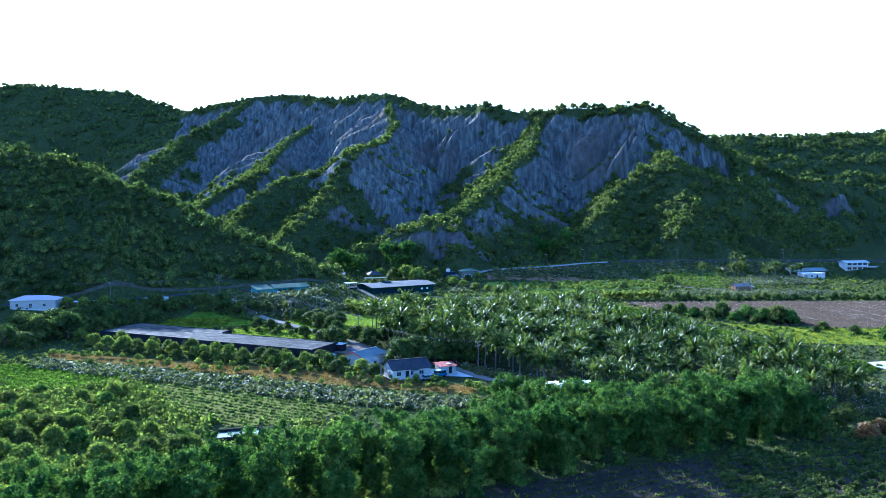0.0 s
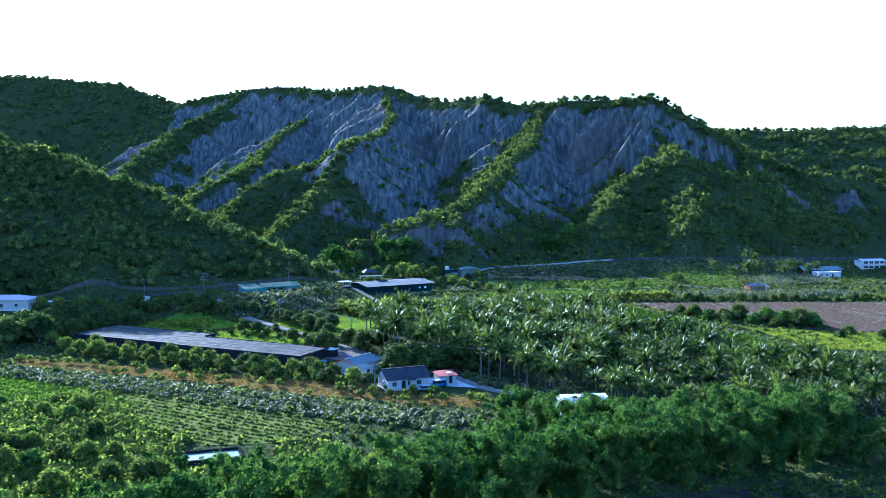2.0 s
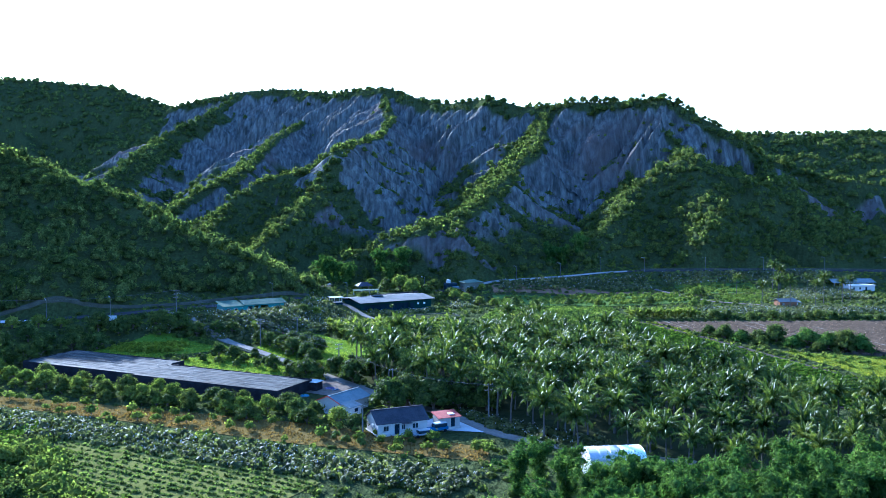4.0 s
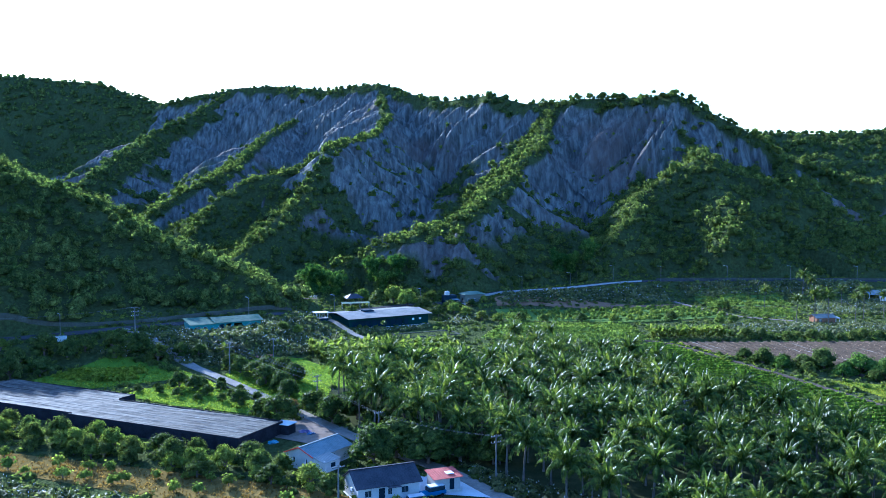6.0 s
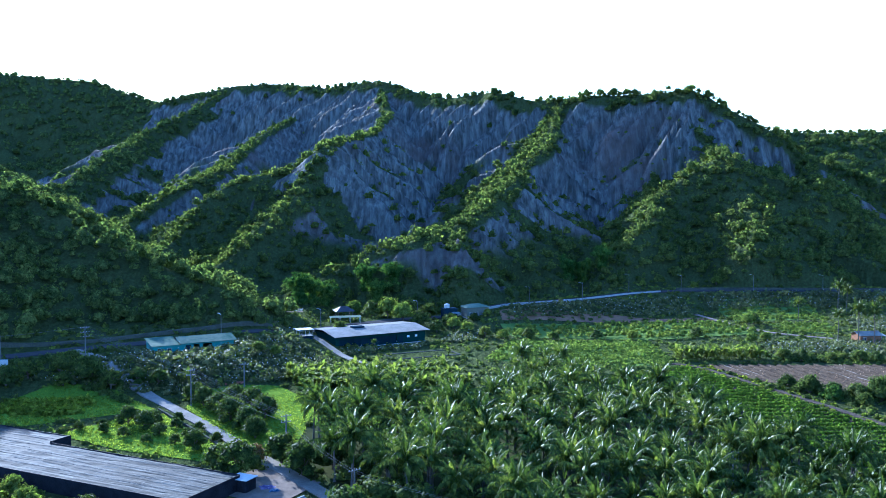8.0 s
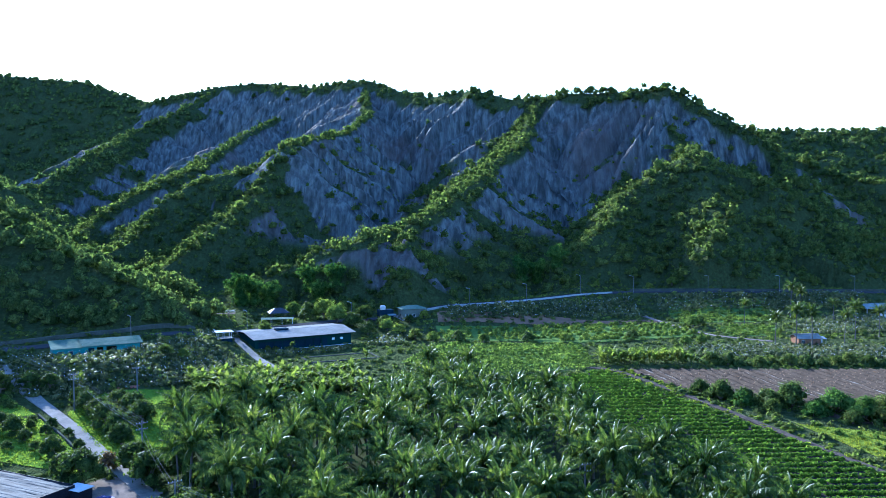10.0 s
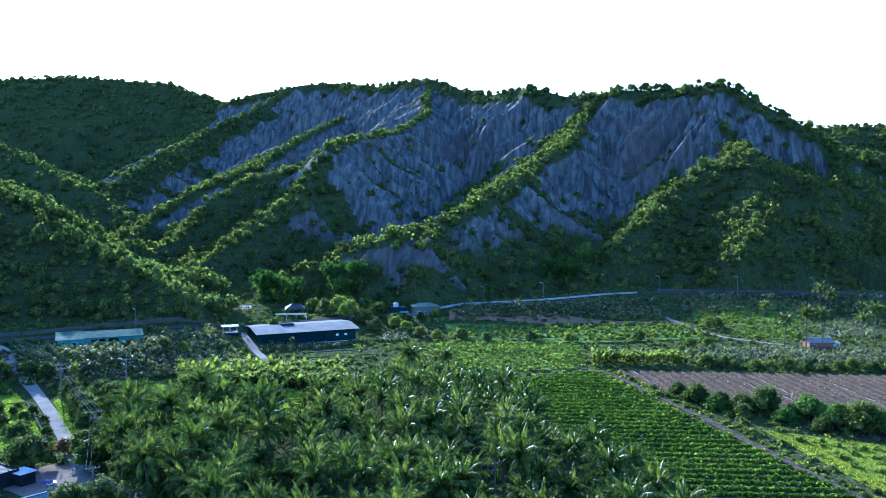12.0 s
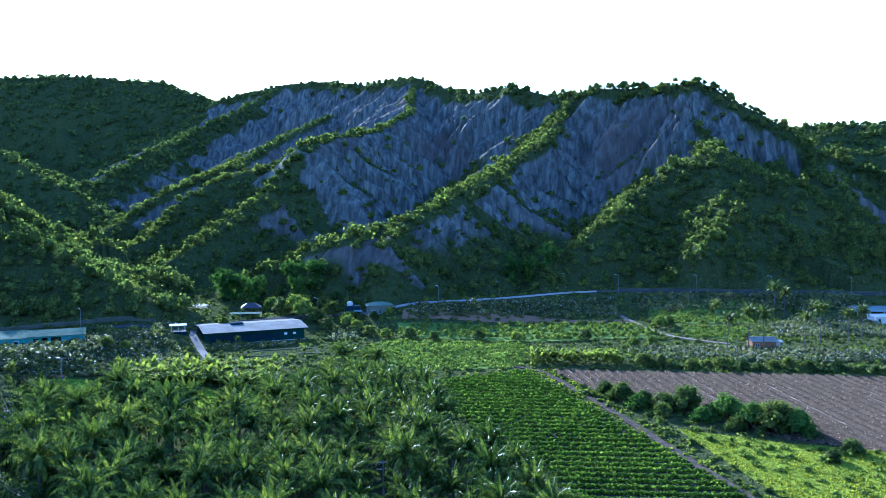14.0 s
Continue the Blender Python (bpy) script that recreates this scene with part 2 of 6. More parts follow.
def land(x, y):
    """Height and greenness of the ground."""
    x, y = np.broadcast_arrays(np.asarray(x, float), np.asarray(y, float))
    wx, wy = x + 14 * (fbm(x / 45, y / 45) - 0.47), y + 14 * (fbm(x / 45 + 31, y / 45 + 7) - 0.47)
    best = np.full(x.shape, -1e3)
    green = np.ones(x.shape)
    for k, (pts, left, right, g_left, g_right, cut) in enumerate(RIDGES):
        pts = np.array(pts, float)
        near, top, along, side = np.full(x.shape, 1e9), np.zeros(x.shape), np.zeros(x.shape), np.zeros(x.shape)
        run = 0.0
        first = pts[1, :2] - pts[0, :2]
        behind = np.clip(-((wx - pts[0, 0]) * first[0] + (wy - pts[0, 1]) * first[1]) / np.hypot(*first), 0, 200)
        for a, b in zip(pts[:-1], pts[1:]):
            d = b[:2] - a[:2]
            n = np.hypot(*d)
            t = ((wx - a[0]) * d[0] + (wy - a[1]) * d[1]) / n**2
            c = np.clip(t, 0, 1)
            far = np.hypot(wx - a[0] - c * d[0], wy - a[1] - c * d[1])
            hit = far < near
            near = np.where(hit, far, near)
            top = np.where(hit, a[2] + c * (b[2] - a[2]), top)
            along = np.where(hit, run + c * n + 0.5 * (t - c) * n, along)
            side = np.where(hit, np.sign(d[0] * (wy - a[1]) - d[1] * (wx - a[0])), side)
            run += n
        slope = np.where(side > 0, left, right)
        reach = np.where(side > 0, g_left, g_right) * (0.6 + 0.9 * fbm(x / 23 + k, y / 23))
        s = along + 9 * (fbm(x / 18 + 5, y / 18, 3) - 0.44) + 40 * k
        tri = lambda p: np.abs(((s + 3 * np.sin(s / p * 1.7)) / p) % 1.0 * 2 - 1)
        bare = step(0.6, 1.3, near / (reach + 0.5))
        flute = np.minimum(near * 0.5, 17) * (tri(43.0) - 0.4) + bare * (np.minimum(near * 0.6, 9.0) * (tri(17.0) - 0.4) + np.minimum(near * 0.6, 4.4) * (tri(7.3) - 0.45))
        h = top - slope * np.maximum(near - 1.5, 0) * (1 + 0.12 * np.sin(near / 9.0)) - cut * flute - 0.6 * behind
        g = np.maximum(1 - bare, step(0.3, 0.14, tri(43.0)) * step(80, 52, h) * step(0.3, 0.45, fbm(x / 20 + 2, y / 20, 2)))
        win = h > best
        green = np.where(win, g, green)
        best = np.where(win, h, best)
    low = plain(x, y)
    foot = step(27, 11, best - low + 16 * (fbm(x / 30 + 3, y / 30) - 0.45))
    green = np.maximum(green, foot)
    green = np.maximum(green, step(165, 185, x) * step(58, 44, best) * step(0.22, 0.36, fbm(x / 26 + 8, y / 26, 3)))
    bluff = step(13, 7, np.hypot((x - 9) / 1.9, y - 499)) * step(0.3, 0.42, fbm(x / 14, y / 14 + 3, 2))
    green = green * (1 - bluff)
    k = 2.5
    z = np.where(best > low + 14, best, low + k * np.logaddexp(0, np.clip((best - low) / k, -40, 40)))
    z = np.where(best < low - 10, low, z)
    rough = step(2, 12, best - low)
    z = z + rough * 1.2 * (fbm(x / 7, y / 7, 3) - 0.44)
    z = z + bluff * (3.4 * np.abs(((x + 0.3 * y) / 5.1) % 1 * 2 - 1) + 3.0 * (fbm(x / 5, y / 5, 2) - 0.6))
    cutting = step(4.5, 12, far_from(ROAD, x, y))
    return low + (z - low) * cutting, np.clip(green, 0, 1), np.where(cutting < 0.4, -5.0, best - low)


def ground_z(x, y):
    return float(land(np.array([x]), np.array([y]))[0][0])


def mesh_of(name, verts, faces, material, smooth=False):
    """A mesh from arrays of corners and of faces with the same number of corners each."""
    me = bpy.data.meshes.new(name)
    verts, faces = np.asarray(verts, np.float32), np.asarray(faces, np.int32)
    n = faces.shape[1]
    me.vertices.add(len(verts))
    me.vertices.foreach_set("co", verts.ravel())
    me.loops.add(faces.size)
    me.loops.foreach_set("vertex_index", faces.ravel())
    me.polygons.add(len(faces))
    me.polygons.foreach_set("loop_start", np.arange(0, faces.size, n, dtype=np.int32))
    me.polygons.foreach_set("use_smooth", np.broadcast_to(smooth, len(faces)).copy())
    me.update(calc_edges=True)
    if material:
        me.materials.append(material)
    return me


def spaced(*runs):
    """Grid lines: (start, end, pitch) one after another."""
    return np.unique(np.concatenate([np.linspace(a, b, int(round((b - a) / p)) + 1) for a, b, p in runs]).round(3))


def sheet(name, xs, ys, material):
    gx, gy = np.meshgrid(xs, ys)
    z, green, _ = land(gx, gy)
    verts = np.stack([gx, gy, z], -1).reshape(-1, 3)
    i = np.arange(len(xs) * len(ys)).reshape(len(ys), len(xs))
    faces = np.stack([i[:-1, :-1], i[:-1, 1:], i[1:, 1:], i[1:, :-1]], -1).reshape(-1, 4)
    me = mesh_of(name, verts, faces, material, True)
    me.attributes.new("green", "FLOAT", "POINT").data.foreach_set("value", green.ravel().astype(np.float32))
    return new(name, me)


ground = sheet("ground", spaced((-4000, -900, 200), (-900, -460, 20), (-460, -320, 5), (-320, -200, 2.5), (-200, 262, 1.7), (262, 480, 4), (480, 1000, 20), (1000, 4000, 200)),
               spaced((-900, -100, 100), (-100, 330, 6), (330, 470, 3), (470, 800, 1.7), (800, 1240, 2.6), (1240, 1400, 10), (1400, 4500, 200)), terrain_material())
tagged(ground, "valley floor and eroded grey mudstone hills", "ground", kind="structure")


# ---- foliage in bulk ----
def tuft(rng, count, size, squash=0.75, rings=3, sides=9):
    """A leafy bush of radius 1: a lumpy dome, (rings + 1, sides, 3), and leaf cards standing off it, (count, 4, 3)."""
    lump = rng.normal(size=(9, 3))
    lump /= np.linalg.norm(lump, axis=1, keepdims=True)

    def out(way, wobble):
        r = 0.6 + 0.4 * np.max(way @ lump.T, axis=-1) ** 3 + wobble * rng.normal(size=way.shape[:-1])
        return way * r[..., None] * np.array([1, 1, squash])

    up = np.linspace(-0.4, 1.4, rings + 1)[:, None] * np.ones((1, sides))
    turn = (np.arange(sides) * 2 * np.pi / sides)[None, :] + 0.35 * np.arange(rings + 1)[:, None]
    dome = out(np.stack([np.cos(up) * np.cos(turn), np.cos(up) * np.sin(turn), np.sin(up)], -1), 0.1) * 0.76
    way = rng.normal(size=(count, 3))
    way[:, 2] = np.abs(way[:, 2]) * 1.1 - 0.2
    way /= np.linalg.norm(way, axis=1, keepdims=True)
    c = out(way, 0.1)
    n = way + 0.4 * rng.normal(size=(count, 3)) + np.array([0, 0, 0.15])
    n /= np.linalg.norm(n, axis=1, keepdims=True)
    u = np.cross(n, rng.normal(size=(count, 3)))
    u /= np.linalg.norm(u, axis=1, keepdims=True)
    v = np.cross(n, u)
    s = size * rng.uniform(0.55, 1.4, (count, 1))
    leaves = np.stack([c + u * s, c + v * s * 0.7 + n * s * 0.25, c - u * s * 0.9, c - v * s * 0.7 - n * s * 0.1], 1)
    return dome, leaves


def bush_mesh(name, domes, quads, material):
    """Smooth domes, each (m, rings, sides, 3), and flat cards, each (n, 4, 3), in one mesh."""
    verts, faces, n, round_ = [], [], 0, 0
    for d in domes:
        m, r, k = d.shape[:3]
        i = n + np.arange(m * r * k).reshape(m, r, k)
        j = np.roll(i, -1, axis=2)
        f = np.stack([i[:, :-1], j[:, :-1], j[:, 1:], i[:, 1:]], -1).reshape(-1, 4)
        verts.append(d.reshape(-1, 3))
        faces.append(f)
        n += m * r * k
        round_ += len(f)
    flat = np.concatenate([q.reshape(-1, 3) for q in quads])
    verts.append(flat)
    faces.append(n + np.arange(len(flat)).reshape(-1, 4))
    faces = np.concatenate(faces)
    return mesh_of(name, np.concatenate(verts), faces, material, np.arange(len(faces)) < round_)


def scatter_tufts(name, spots, radii, material, label, category, count=24, size=0.3, squash=0.75, variants=6, seed=3, kind="stuff", rings=3, sides=9, lift=0.0):
    """Many bushes in one mesh."""
    rng = np.random.default_rng(seed)
    forms = [tuft(rng, count, size, squash, rings, sides) for _ in range(variants)]
    spots, radii = np.array(spots, float), np.asarray(radii, float)
    spots[:, 2] += lift * radii
    pick, turn = rng.integers(0, variants, len(spots)), rng.uniform(0, 6.283, len(spots))
    tall, wide = rng.uniform(0.75, 1.3, len(spots)), rng.uniform(0.7, 1.35, len(spots))
    domes, leaves = [], []
    for k, form in enumerate(forms):
        w = np.nonzero(pick == k)[0]
        if not len(w):
            continue
        for shape, kept in zip(form, (domes, leaves)):
            c, s, r, h, e = (q[w][:, None, None] for q in (np.cos(turn), np.sin(turn), radii, tall, wide))
            x, y, z = shape[None, ..., 0] * e, shape[None, ..., 1], shape[None, ..., 2]
            kept.append(np.stack([(c * x - s * y) * r + spots[w, 0][:, None, None], (s * x + c * y) * r + spots[w, 1][:, None, None], z * r * h + spots[w, 2][:, None, None]], -1))
    return tagged(new(name, bush_mesh(name, domes, leaves, material)), label, category, kind=kind)


def wild(x0, x1, y0, y1, pitch, seed, keep):
    """Uneven spots on the land; keep(x, y, z, green, rise) says how likely each one is."""
    rng = np.random.default_rng(seed)
    gx, gy = np.meshgrid(np.arange(x0, x1, pitch), np.arange(y0, y1, pitch))
    x, y = gx.ravel() + rng.uniform(-0.5, 0.5, gx.size) * pitch, gy.ravel() + rng.uniform(-0.5, 0.5, gx.size) * pitch
    z, green, rise = land(x, y)
    ok = rng.uniform(size=x.size) < keep(x, y, z, green, rise)
    x, y, z = x[ok], y[ok], z[ok]
    if y1 > 600:  # leave out the far sides of the hills
        open_ = np.zeros(x.size, bool)
        for ex in (0.0, 80.0):
            clear = np.ones(x.size, bool)
            for t in (0.015, 0.03, 0.05, 0.08, 0.12, 0.17, 0.23, 0.3, 0.4):
                clear &= land(x + (ex - x) * t, y + (130 - y) * t)[0] < z + 7 + (55 - z) * t
            open_ |= clear
        x, y, z = x[open_], y[open_], z[open_]
    return np.stack([x, y, z], -1), rng


spots, rng = wild(-300, -50, 335, 505, 3.9, 11, lambda x, y, z, g, h: (h > 0.8) * 0.93)
scatter_tufts("hillside_wood", spots, 1.5 + 2.3 * rng.uniform(size=len(spots)) ** 1.3, LEAF_WOOD, "dense dark green woodland on the hill by the road", "woodland", 46, 0.15, 0.95, variants=14, rings=3, sides=8, lift=0.3 + 1.0 * rng.uniform(size=len(spots)) ** 3)
spots, rng = wild(-200, 270, 470, 800, 3.5, 12, lambda x, y, z, g, h: (h > 0.6) * np.where(g > 0.5, 0.9, np.where(g > 0.1, 0.4, np.where(z < 40, 0.3, 0.06 * (z < 95)))))
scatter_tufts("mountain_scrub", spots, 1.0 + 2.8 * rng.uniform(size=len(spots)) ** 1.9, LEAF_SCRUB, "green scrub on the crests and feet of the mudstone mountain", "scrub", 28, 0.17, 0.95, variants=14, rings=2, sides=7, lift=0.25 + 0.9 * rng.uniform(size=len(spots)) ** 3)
spots, rng = wild(-330, 270, 800, 1230, 5.0, 13, lambda x, y, z, g, h: (h > 1.0) * np.where(g > 0.5, 0.9, 0.02))
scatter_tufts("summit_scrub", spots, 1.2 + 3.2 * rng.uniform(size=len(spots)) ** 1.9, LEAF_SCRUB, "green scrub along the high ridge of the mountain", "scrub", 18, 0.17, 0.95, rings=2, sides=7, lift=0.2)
crest = np.array([(66, 815), (99, 785), (118, 768), (160, 729), (177, 718), (205, 708), (222, 700), (257, 690)], float)
run = np.r_[0, np.cumsum(np.linalg.norm(np.diff(crest, axis=0), axis=1))]
u = run[-1] * rng.uniform(size=70) ** 0.7
spots = np.stack([np.interp(u, run, crest[:, k]) for k in range(2)], -1) + rng.normal(size=(70, 2)) * 4.0
spots = np.column_stack([spots, land(spots[:, 0], spots[:, 1])[0] + 0.5])
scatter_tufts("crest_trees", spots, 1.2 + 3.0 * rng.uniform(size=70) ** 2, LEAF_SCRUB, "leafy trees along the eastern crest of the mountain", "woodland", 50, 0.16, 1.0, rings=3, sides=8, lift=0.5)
spots, rng = wild(-700, -200, 520, 1320, 8.0, 14, lambda x, y, z, g, h: (h > 1.0) * (g > 0.5) * (x < -0.25 * y + 20) * 0.95)
scatter_tufts("distant_wood", spots, 2.6 + 3.6 * rng.uniform(size=len(spots)) ** 1.5, LEAF_WOOD, "dark woodland covering the farther western range", "woodland", 14, 0.17, 0.9, rings=2, sides=7, lift=0.3)
spots, rng = wild(250, 620, 560, 1080, 6.6, 15, lambda x, y, z, g, h: (h > 1.0) * (g > 0.4) * 0.93)
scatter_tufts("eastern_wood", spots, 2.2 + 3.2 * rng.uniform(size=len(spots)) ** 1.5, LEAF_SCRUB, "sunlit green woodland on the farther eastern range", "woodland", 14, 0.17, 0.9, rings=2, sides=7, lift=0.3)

# ---- building kit ----
def thing(name, x, y, z=None, turn=0.0, label="", category="", group=""):
    ob = new(name)
    ob.empty_display_size = 0.2
    ob.matrix_basis = pose(x, y, ground_z(x, y) if z is None else z, 0, 0, turn)
    return tagged(ob, label, category, group)


def part(name, data, material, parent, label=""):
    """Links a bmesh or a mesh as one mesh object under a thing or under a part."""
    if isinstance(data, bmesh.types.BMesh):
        me = bpy.data.meshes.new(name)
        bmesh.ops.recalc_face_normals(data, faces=data.faces)
        data.to_mesh(me)
        data.free()
        if material:
            me.materials.append(material)
    else:
        me = data
    ob = new(name, me)
    ob.parent = parent
    return tagged(ob, label)


def box(bm, x0, x1, y0, y1, z0, z1, bevel=0.0):
    m = Matrix.LocRotScale(((x0 + x1) / 2, (y0 + y1) / 2, (z0 + z1) / 2), None, (x1 - x0, y1 - y0, z1 - z0))
    made = bmesh.ops.create_cube(bm, size=1.0, matrix=m)
    if bevel:
        edges = list({e for v in made["verts"] for e in v.link_edges})
        bmesh.ops.bevel(bm, geom=edges, offset=bevel, segments=1, affect="EDGES")
    return bm


def boxes(*dims, bevel=0.0):
    bm = bmesh.new()
    for d in dims:
        box(bm, *d, bevel=bevel)
    return bm


def tube(bm, points, radii, sides=8):
    """A tapered tube along points."""
    rings = []
    for k, (p, r) in enumerate(zip(points, radii)):
        way = Vector(points[min(k + 1, len(points) - 1)]) - Vector(points[max(k - 1, 0)])
        q = way.to_track_quat("Z", "Y")
        rings.append([bm.verts.new(Vector(p) + q @ Vector((r * math.cos(6.2832 * j / sides), r * math.sin(6.2832 * j / sides), 0))) for j in range(sides)])
    for a, b in zip(rings[:-1], rings[1:]):
        for j in range(sides):
            bm.faces.new((a[j], a[(j + 1) % sides], b[(j + 1) % sides], b[j]))
    bm.faces.new(rings[0][::-1])
    bm.faces.new(rings[-1])
    return bm


def wall(length, height, thick, openings=(), gable=0.0):
    """A wall along +x from 0 at y 0..thick, with openings (x0, x1, z0, z1) through it, and a gable on top."""
    bm = bmesh.new()
    xs = sorted({0.0, length, *(v for o in openings for v in o[:2])})
    zs = sorted({0.0, height, *(v for o in openings for v in o[2:])})
    for x0, x1 in zip(xs[:-1], xs[1:]):
        for z0, z1 in zip(zs[:-1], zs[1:]):
            cx, cz = (x0 + x1) / 2, (z0 + z1) / 2
            if not any(o[0] < cx < o[1] and o[2] < cz < o[3] for o in openings):
                box(bm, x0, x1, 0, thick, z0, z1)
    bmesh.ops.remove_doubles(bm, verts=bm.verts, dist=0.001)
    if gable:
        lo = [bm.verts.new(p) for p in ((0, 0, height), (length, 0, height), (length / 2, 0, height + gable))]
        hi = [bm.verts.new(p) for p in ((0, thick, height), (length, thick, height), (length / 2, thick, height + gable))]
        bm.faces.new(lo), bm.faces.new(hi[::-1])
        for j in range(3):
            bm.faces.new((lo[j], hi[j], hi[(j + 1) % 3], lo[(j + 1) % 3]))
    return bm


def ribbed(length, run, rise, thick=0.05, pitch=0.45, rib=0.05):
    """A ribbed metal roof sheet: along x, sloping up over +y."""
    bm = bmesh.new()
    n = max(2, int(length / pitch))
    prof = []
    for k in range(n + 1):
        x = length * k / n
        prof += [(x - pitch * 0.12, 0), (x, rib), (x + pitch * 0.12, 0)] if 0 < k < n else [(x, 0)]
    rows = []
    for y, z in ((0, 0), (run, rise)):
        rows.append([bm.verts.new((x, y, z + h)) for x, h in prof])
        rows.append([bm.verts.new((x, y, z - thick)) for x, h in prof])
    for j in range(len(prof) - 1):
        bm.faces.new((rows[0][j], rows[0][j + 1], rows[2][j + 1], rows[2][j]))
        bm.faces.new((rows[1][j], rows[3][j], rows[3][j + 1], rows[1][j + 1]))
        bm.faces.new((rows[0][j], rows[1][j], rows[1][j + 1], rows[0][j + 1]))
        bm.faces.new((rows[2][j], rows[2][j + 1], rows[3][j + 1], rows[3][j]))
    for j in (0, -1):
        bm.faces.new((rows[0][j], rows[2][j], rows[3][j], rows[1][j]))
    return bm


def moved(bm, m):
    bm.transform(m)
    return bm


def paint(name, colour, rough=0.55, metal=0.0, spec=0.4, wear=0.72):
    dark = tuple(c * wear for c in colour)
    return surface(name, dark, colour, 0.35, 9.0, rough, metal, spec, 0.15, 0.01)


def dull(name, colour):
    return paint(name, colour, 0.8, 0.0, 0.1)


WHITE_WALL = paint("white render", (0.44, 0.44, 0.425), 0.8)
GREY_WALL = paint("grey cement render", (0.36, 0.35, 0.33), 0.9)
TEAL_WALL = paint("teal painted sheet", (0.075, 0.19, 0.185), 0.6, 0.0, 0.2)
TEAL_ROOF = surface("weathered green roof sheet", (0.04, 0.075, 0.055), (0.15, 0.165, 0.125), 0.16, 6.0, 0.85, 0.0, 0.0, 0.1, 0.01)
PALE_ROOF = surface("pale grey roof sheet", (0.11, 0.108, 0.098), (0.2, 0.197, 0.18), 0.25, 8.0, 0.85, 0.0, 0.0, 0.1, 0.01)
BLUE_ROOF = surface("blue roof sheet", (0.1, 0.118, 0.122), (0.19, 0.208, 0.21), 0.3, 8.0, 0.8, 0.0, 0.2, 0.1, 0.01)
WHITE_ROOF = surface("white roof sheet", (0.3, 0.3, 0.29), (0.44, 0.44, 0.43), 0.3, 8.0, 0.8, 0.0, 0.2, 0.1, 0.01)
DARK_TILE = surface("dark roof tiles", (0.022, 0.022, 0.028), (0.055, 0.055, 0.065), 0.6, 8.0, 0.6)
RED_ROOF = surface("rusty red roof sheet", (0.14, 0.035, 0.03), (0.32, 0.08, 0.06), 0.5, 6.0, 0.6)
RED_TRIM = paint("red trim", (0.45, 0.06, 0.04))
DARK_GREEN = paint("dark green sheet wall", (0.014, 0.034, 0.03), 0.8)
NAVY = paint("navy sheet wall", (0.014, 0.024, 0.036), 0.8)
BRICK = surface("orange brown brick", (0.11, 0.06, 0.035), (0.2, 0.115, 0.065), 1.5, 6.0, 0.85)
TIMBER = surface("weathered timber", (0.09, 0.07, 0.05), (0.2, 0.16, 0.12), 1.2, 8.0, 0.85)
CONCRETE = surface("concrete", (0.3, 0.295, 0.28), (0.46, 0.45, 0.43), 0.4, 10.0, 0.85)
# Greenish concrete; the hill's shade on the walls is put into its colour.
DARK_CONCRETE = surface("dark greenish concrete", (0.03, 0.034, 0.024), (0.08, 0.08, 0.064), 0.3, 8.0, 0.95, 0.0, 0.1)
ROAD_CONCRETE = surface("worn concrete road", (0.1, 0.092, 0.078), (0.2, 0.185, 0.16), 0.3, 8.0, 0.94)
ASPHALT = surface("asphalt", (0.025, 0.025, 0.026), (0.048, 0.047, 0.046), 0.4, 12.0, 1.0, 0.0, 0.0)
STEEL = paint("galvanised steel", (0.5, 0.51, 0.52), 0.4, 0.7)
POLE = surface("concrete pole", (0.075, 0.074, 0.07), (0.15, 0.147, 0.14), 0.8, 8.0, 0.8)
def netting():
    """Black woven netting with pale worn streaks along its length."""
    m, nt, b = nodes("black shade netting", 0.8, 0.0, 0.02)
    geo, turn, n = nt.nodes.new("ShaderNodeNewGeometry"), nt.nodes.new("ShaderNodeMapping"), nt.nodes.new("ShaderNodeTexNoise")
    turn.vector_type = "TEXTURE"
    turn.inputs["Rotation"].default_value = (0, 0, radians(-25.2))
    turn.inputs["Scale"].default_value = (9.0, 0.42, 1.0)
    n.inputs["Scale"].default_value, n.inputs["Detail"].default_value, n.inputs["Roughness"].default_value = 1.0, 6.0, 0.7
    nt.links.new(geo.outputs["Position"], turn.inputs["Vector"])
    nt.links.new(turn.outputs[0], n.inputs["Vector"])
    c = ramp(nt, n.outputs["Fac"], (0.4, (0.012, 0.013, 0.012)), (0.52, (0.036, 0.038, 0.034)), (0.66, (0.13, 0.135, 0.12)))
    nt.links.new(mix(nt, 0.25, c, ramp(nt, place_noise(nt, 0.25, 3.0), (0.3, (0.012, 0.012, 0.013)), (0.7, (0.06, 0.06, 0.06)))), b.inputs["Base Color"])
    relief(nt, b, n.outputs["Fac"], 0.4, 0.08)
    return m


NET = netting()
NET_SIDE = surface("hanging black netting", (0.008, 0.008, 0.01), (0.025, 0.025, 0.03), 0.6, 8.0, 0.7)
TARP = paint("blue plastic", (0.03, 0.1, 0.22), 0.5)
BAG = paint("white paper bag", (0.6, 0.6, 0.58), 0.8)
PLASTIC = paint("clear plastic film", (0.72, 0.77, 0.8), 0.25, 0.0, 0.6)
WIRE = paint("grey cable sheath", (0.16, 0.16, 0.16), 0.85, 0.0, 0.0)
# Tilled soil, kept extra dark to carry bamboo shade on the nursery field.
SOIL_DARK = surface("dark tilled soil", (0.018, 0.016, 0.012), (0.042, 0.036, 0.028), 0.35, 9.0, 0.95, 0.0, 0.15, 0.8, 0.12)
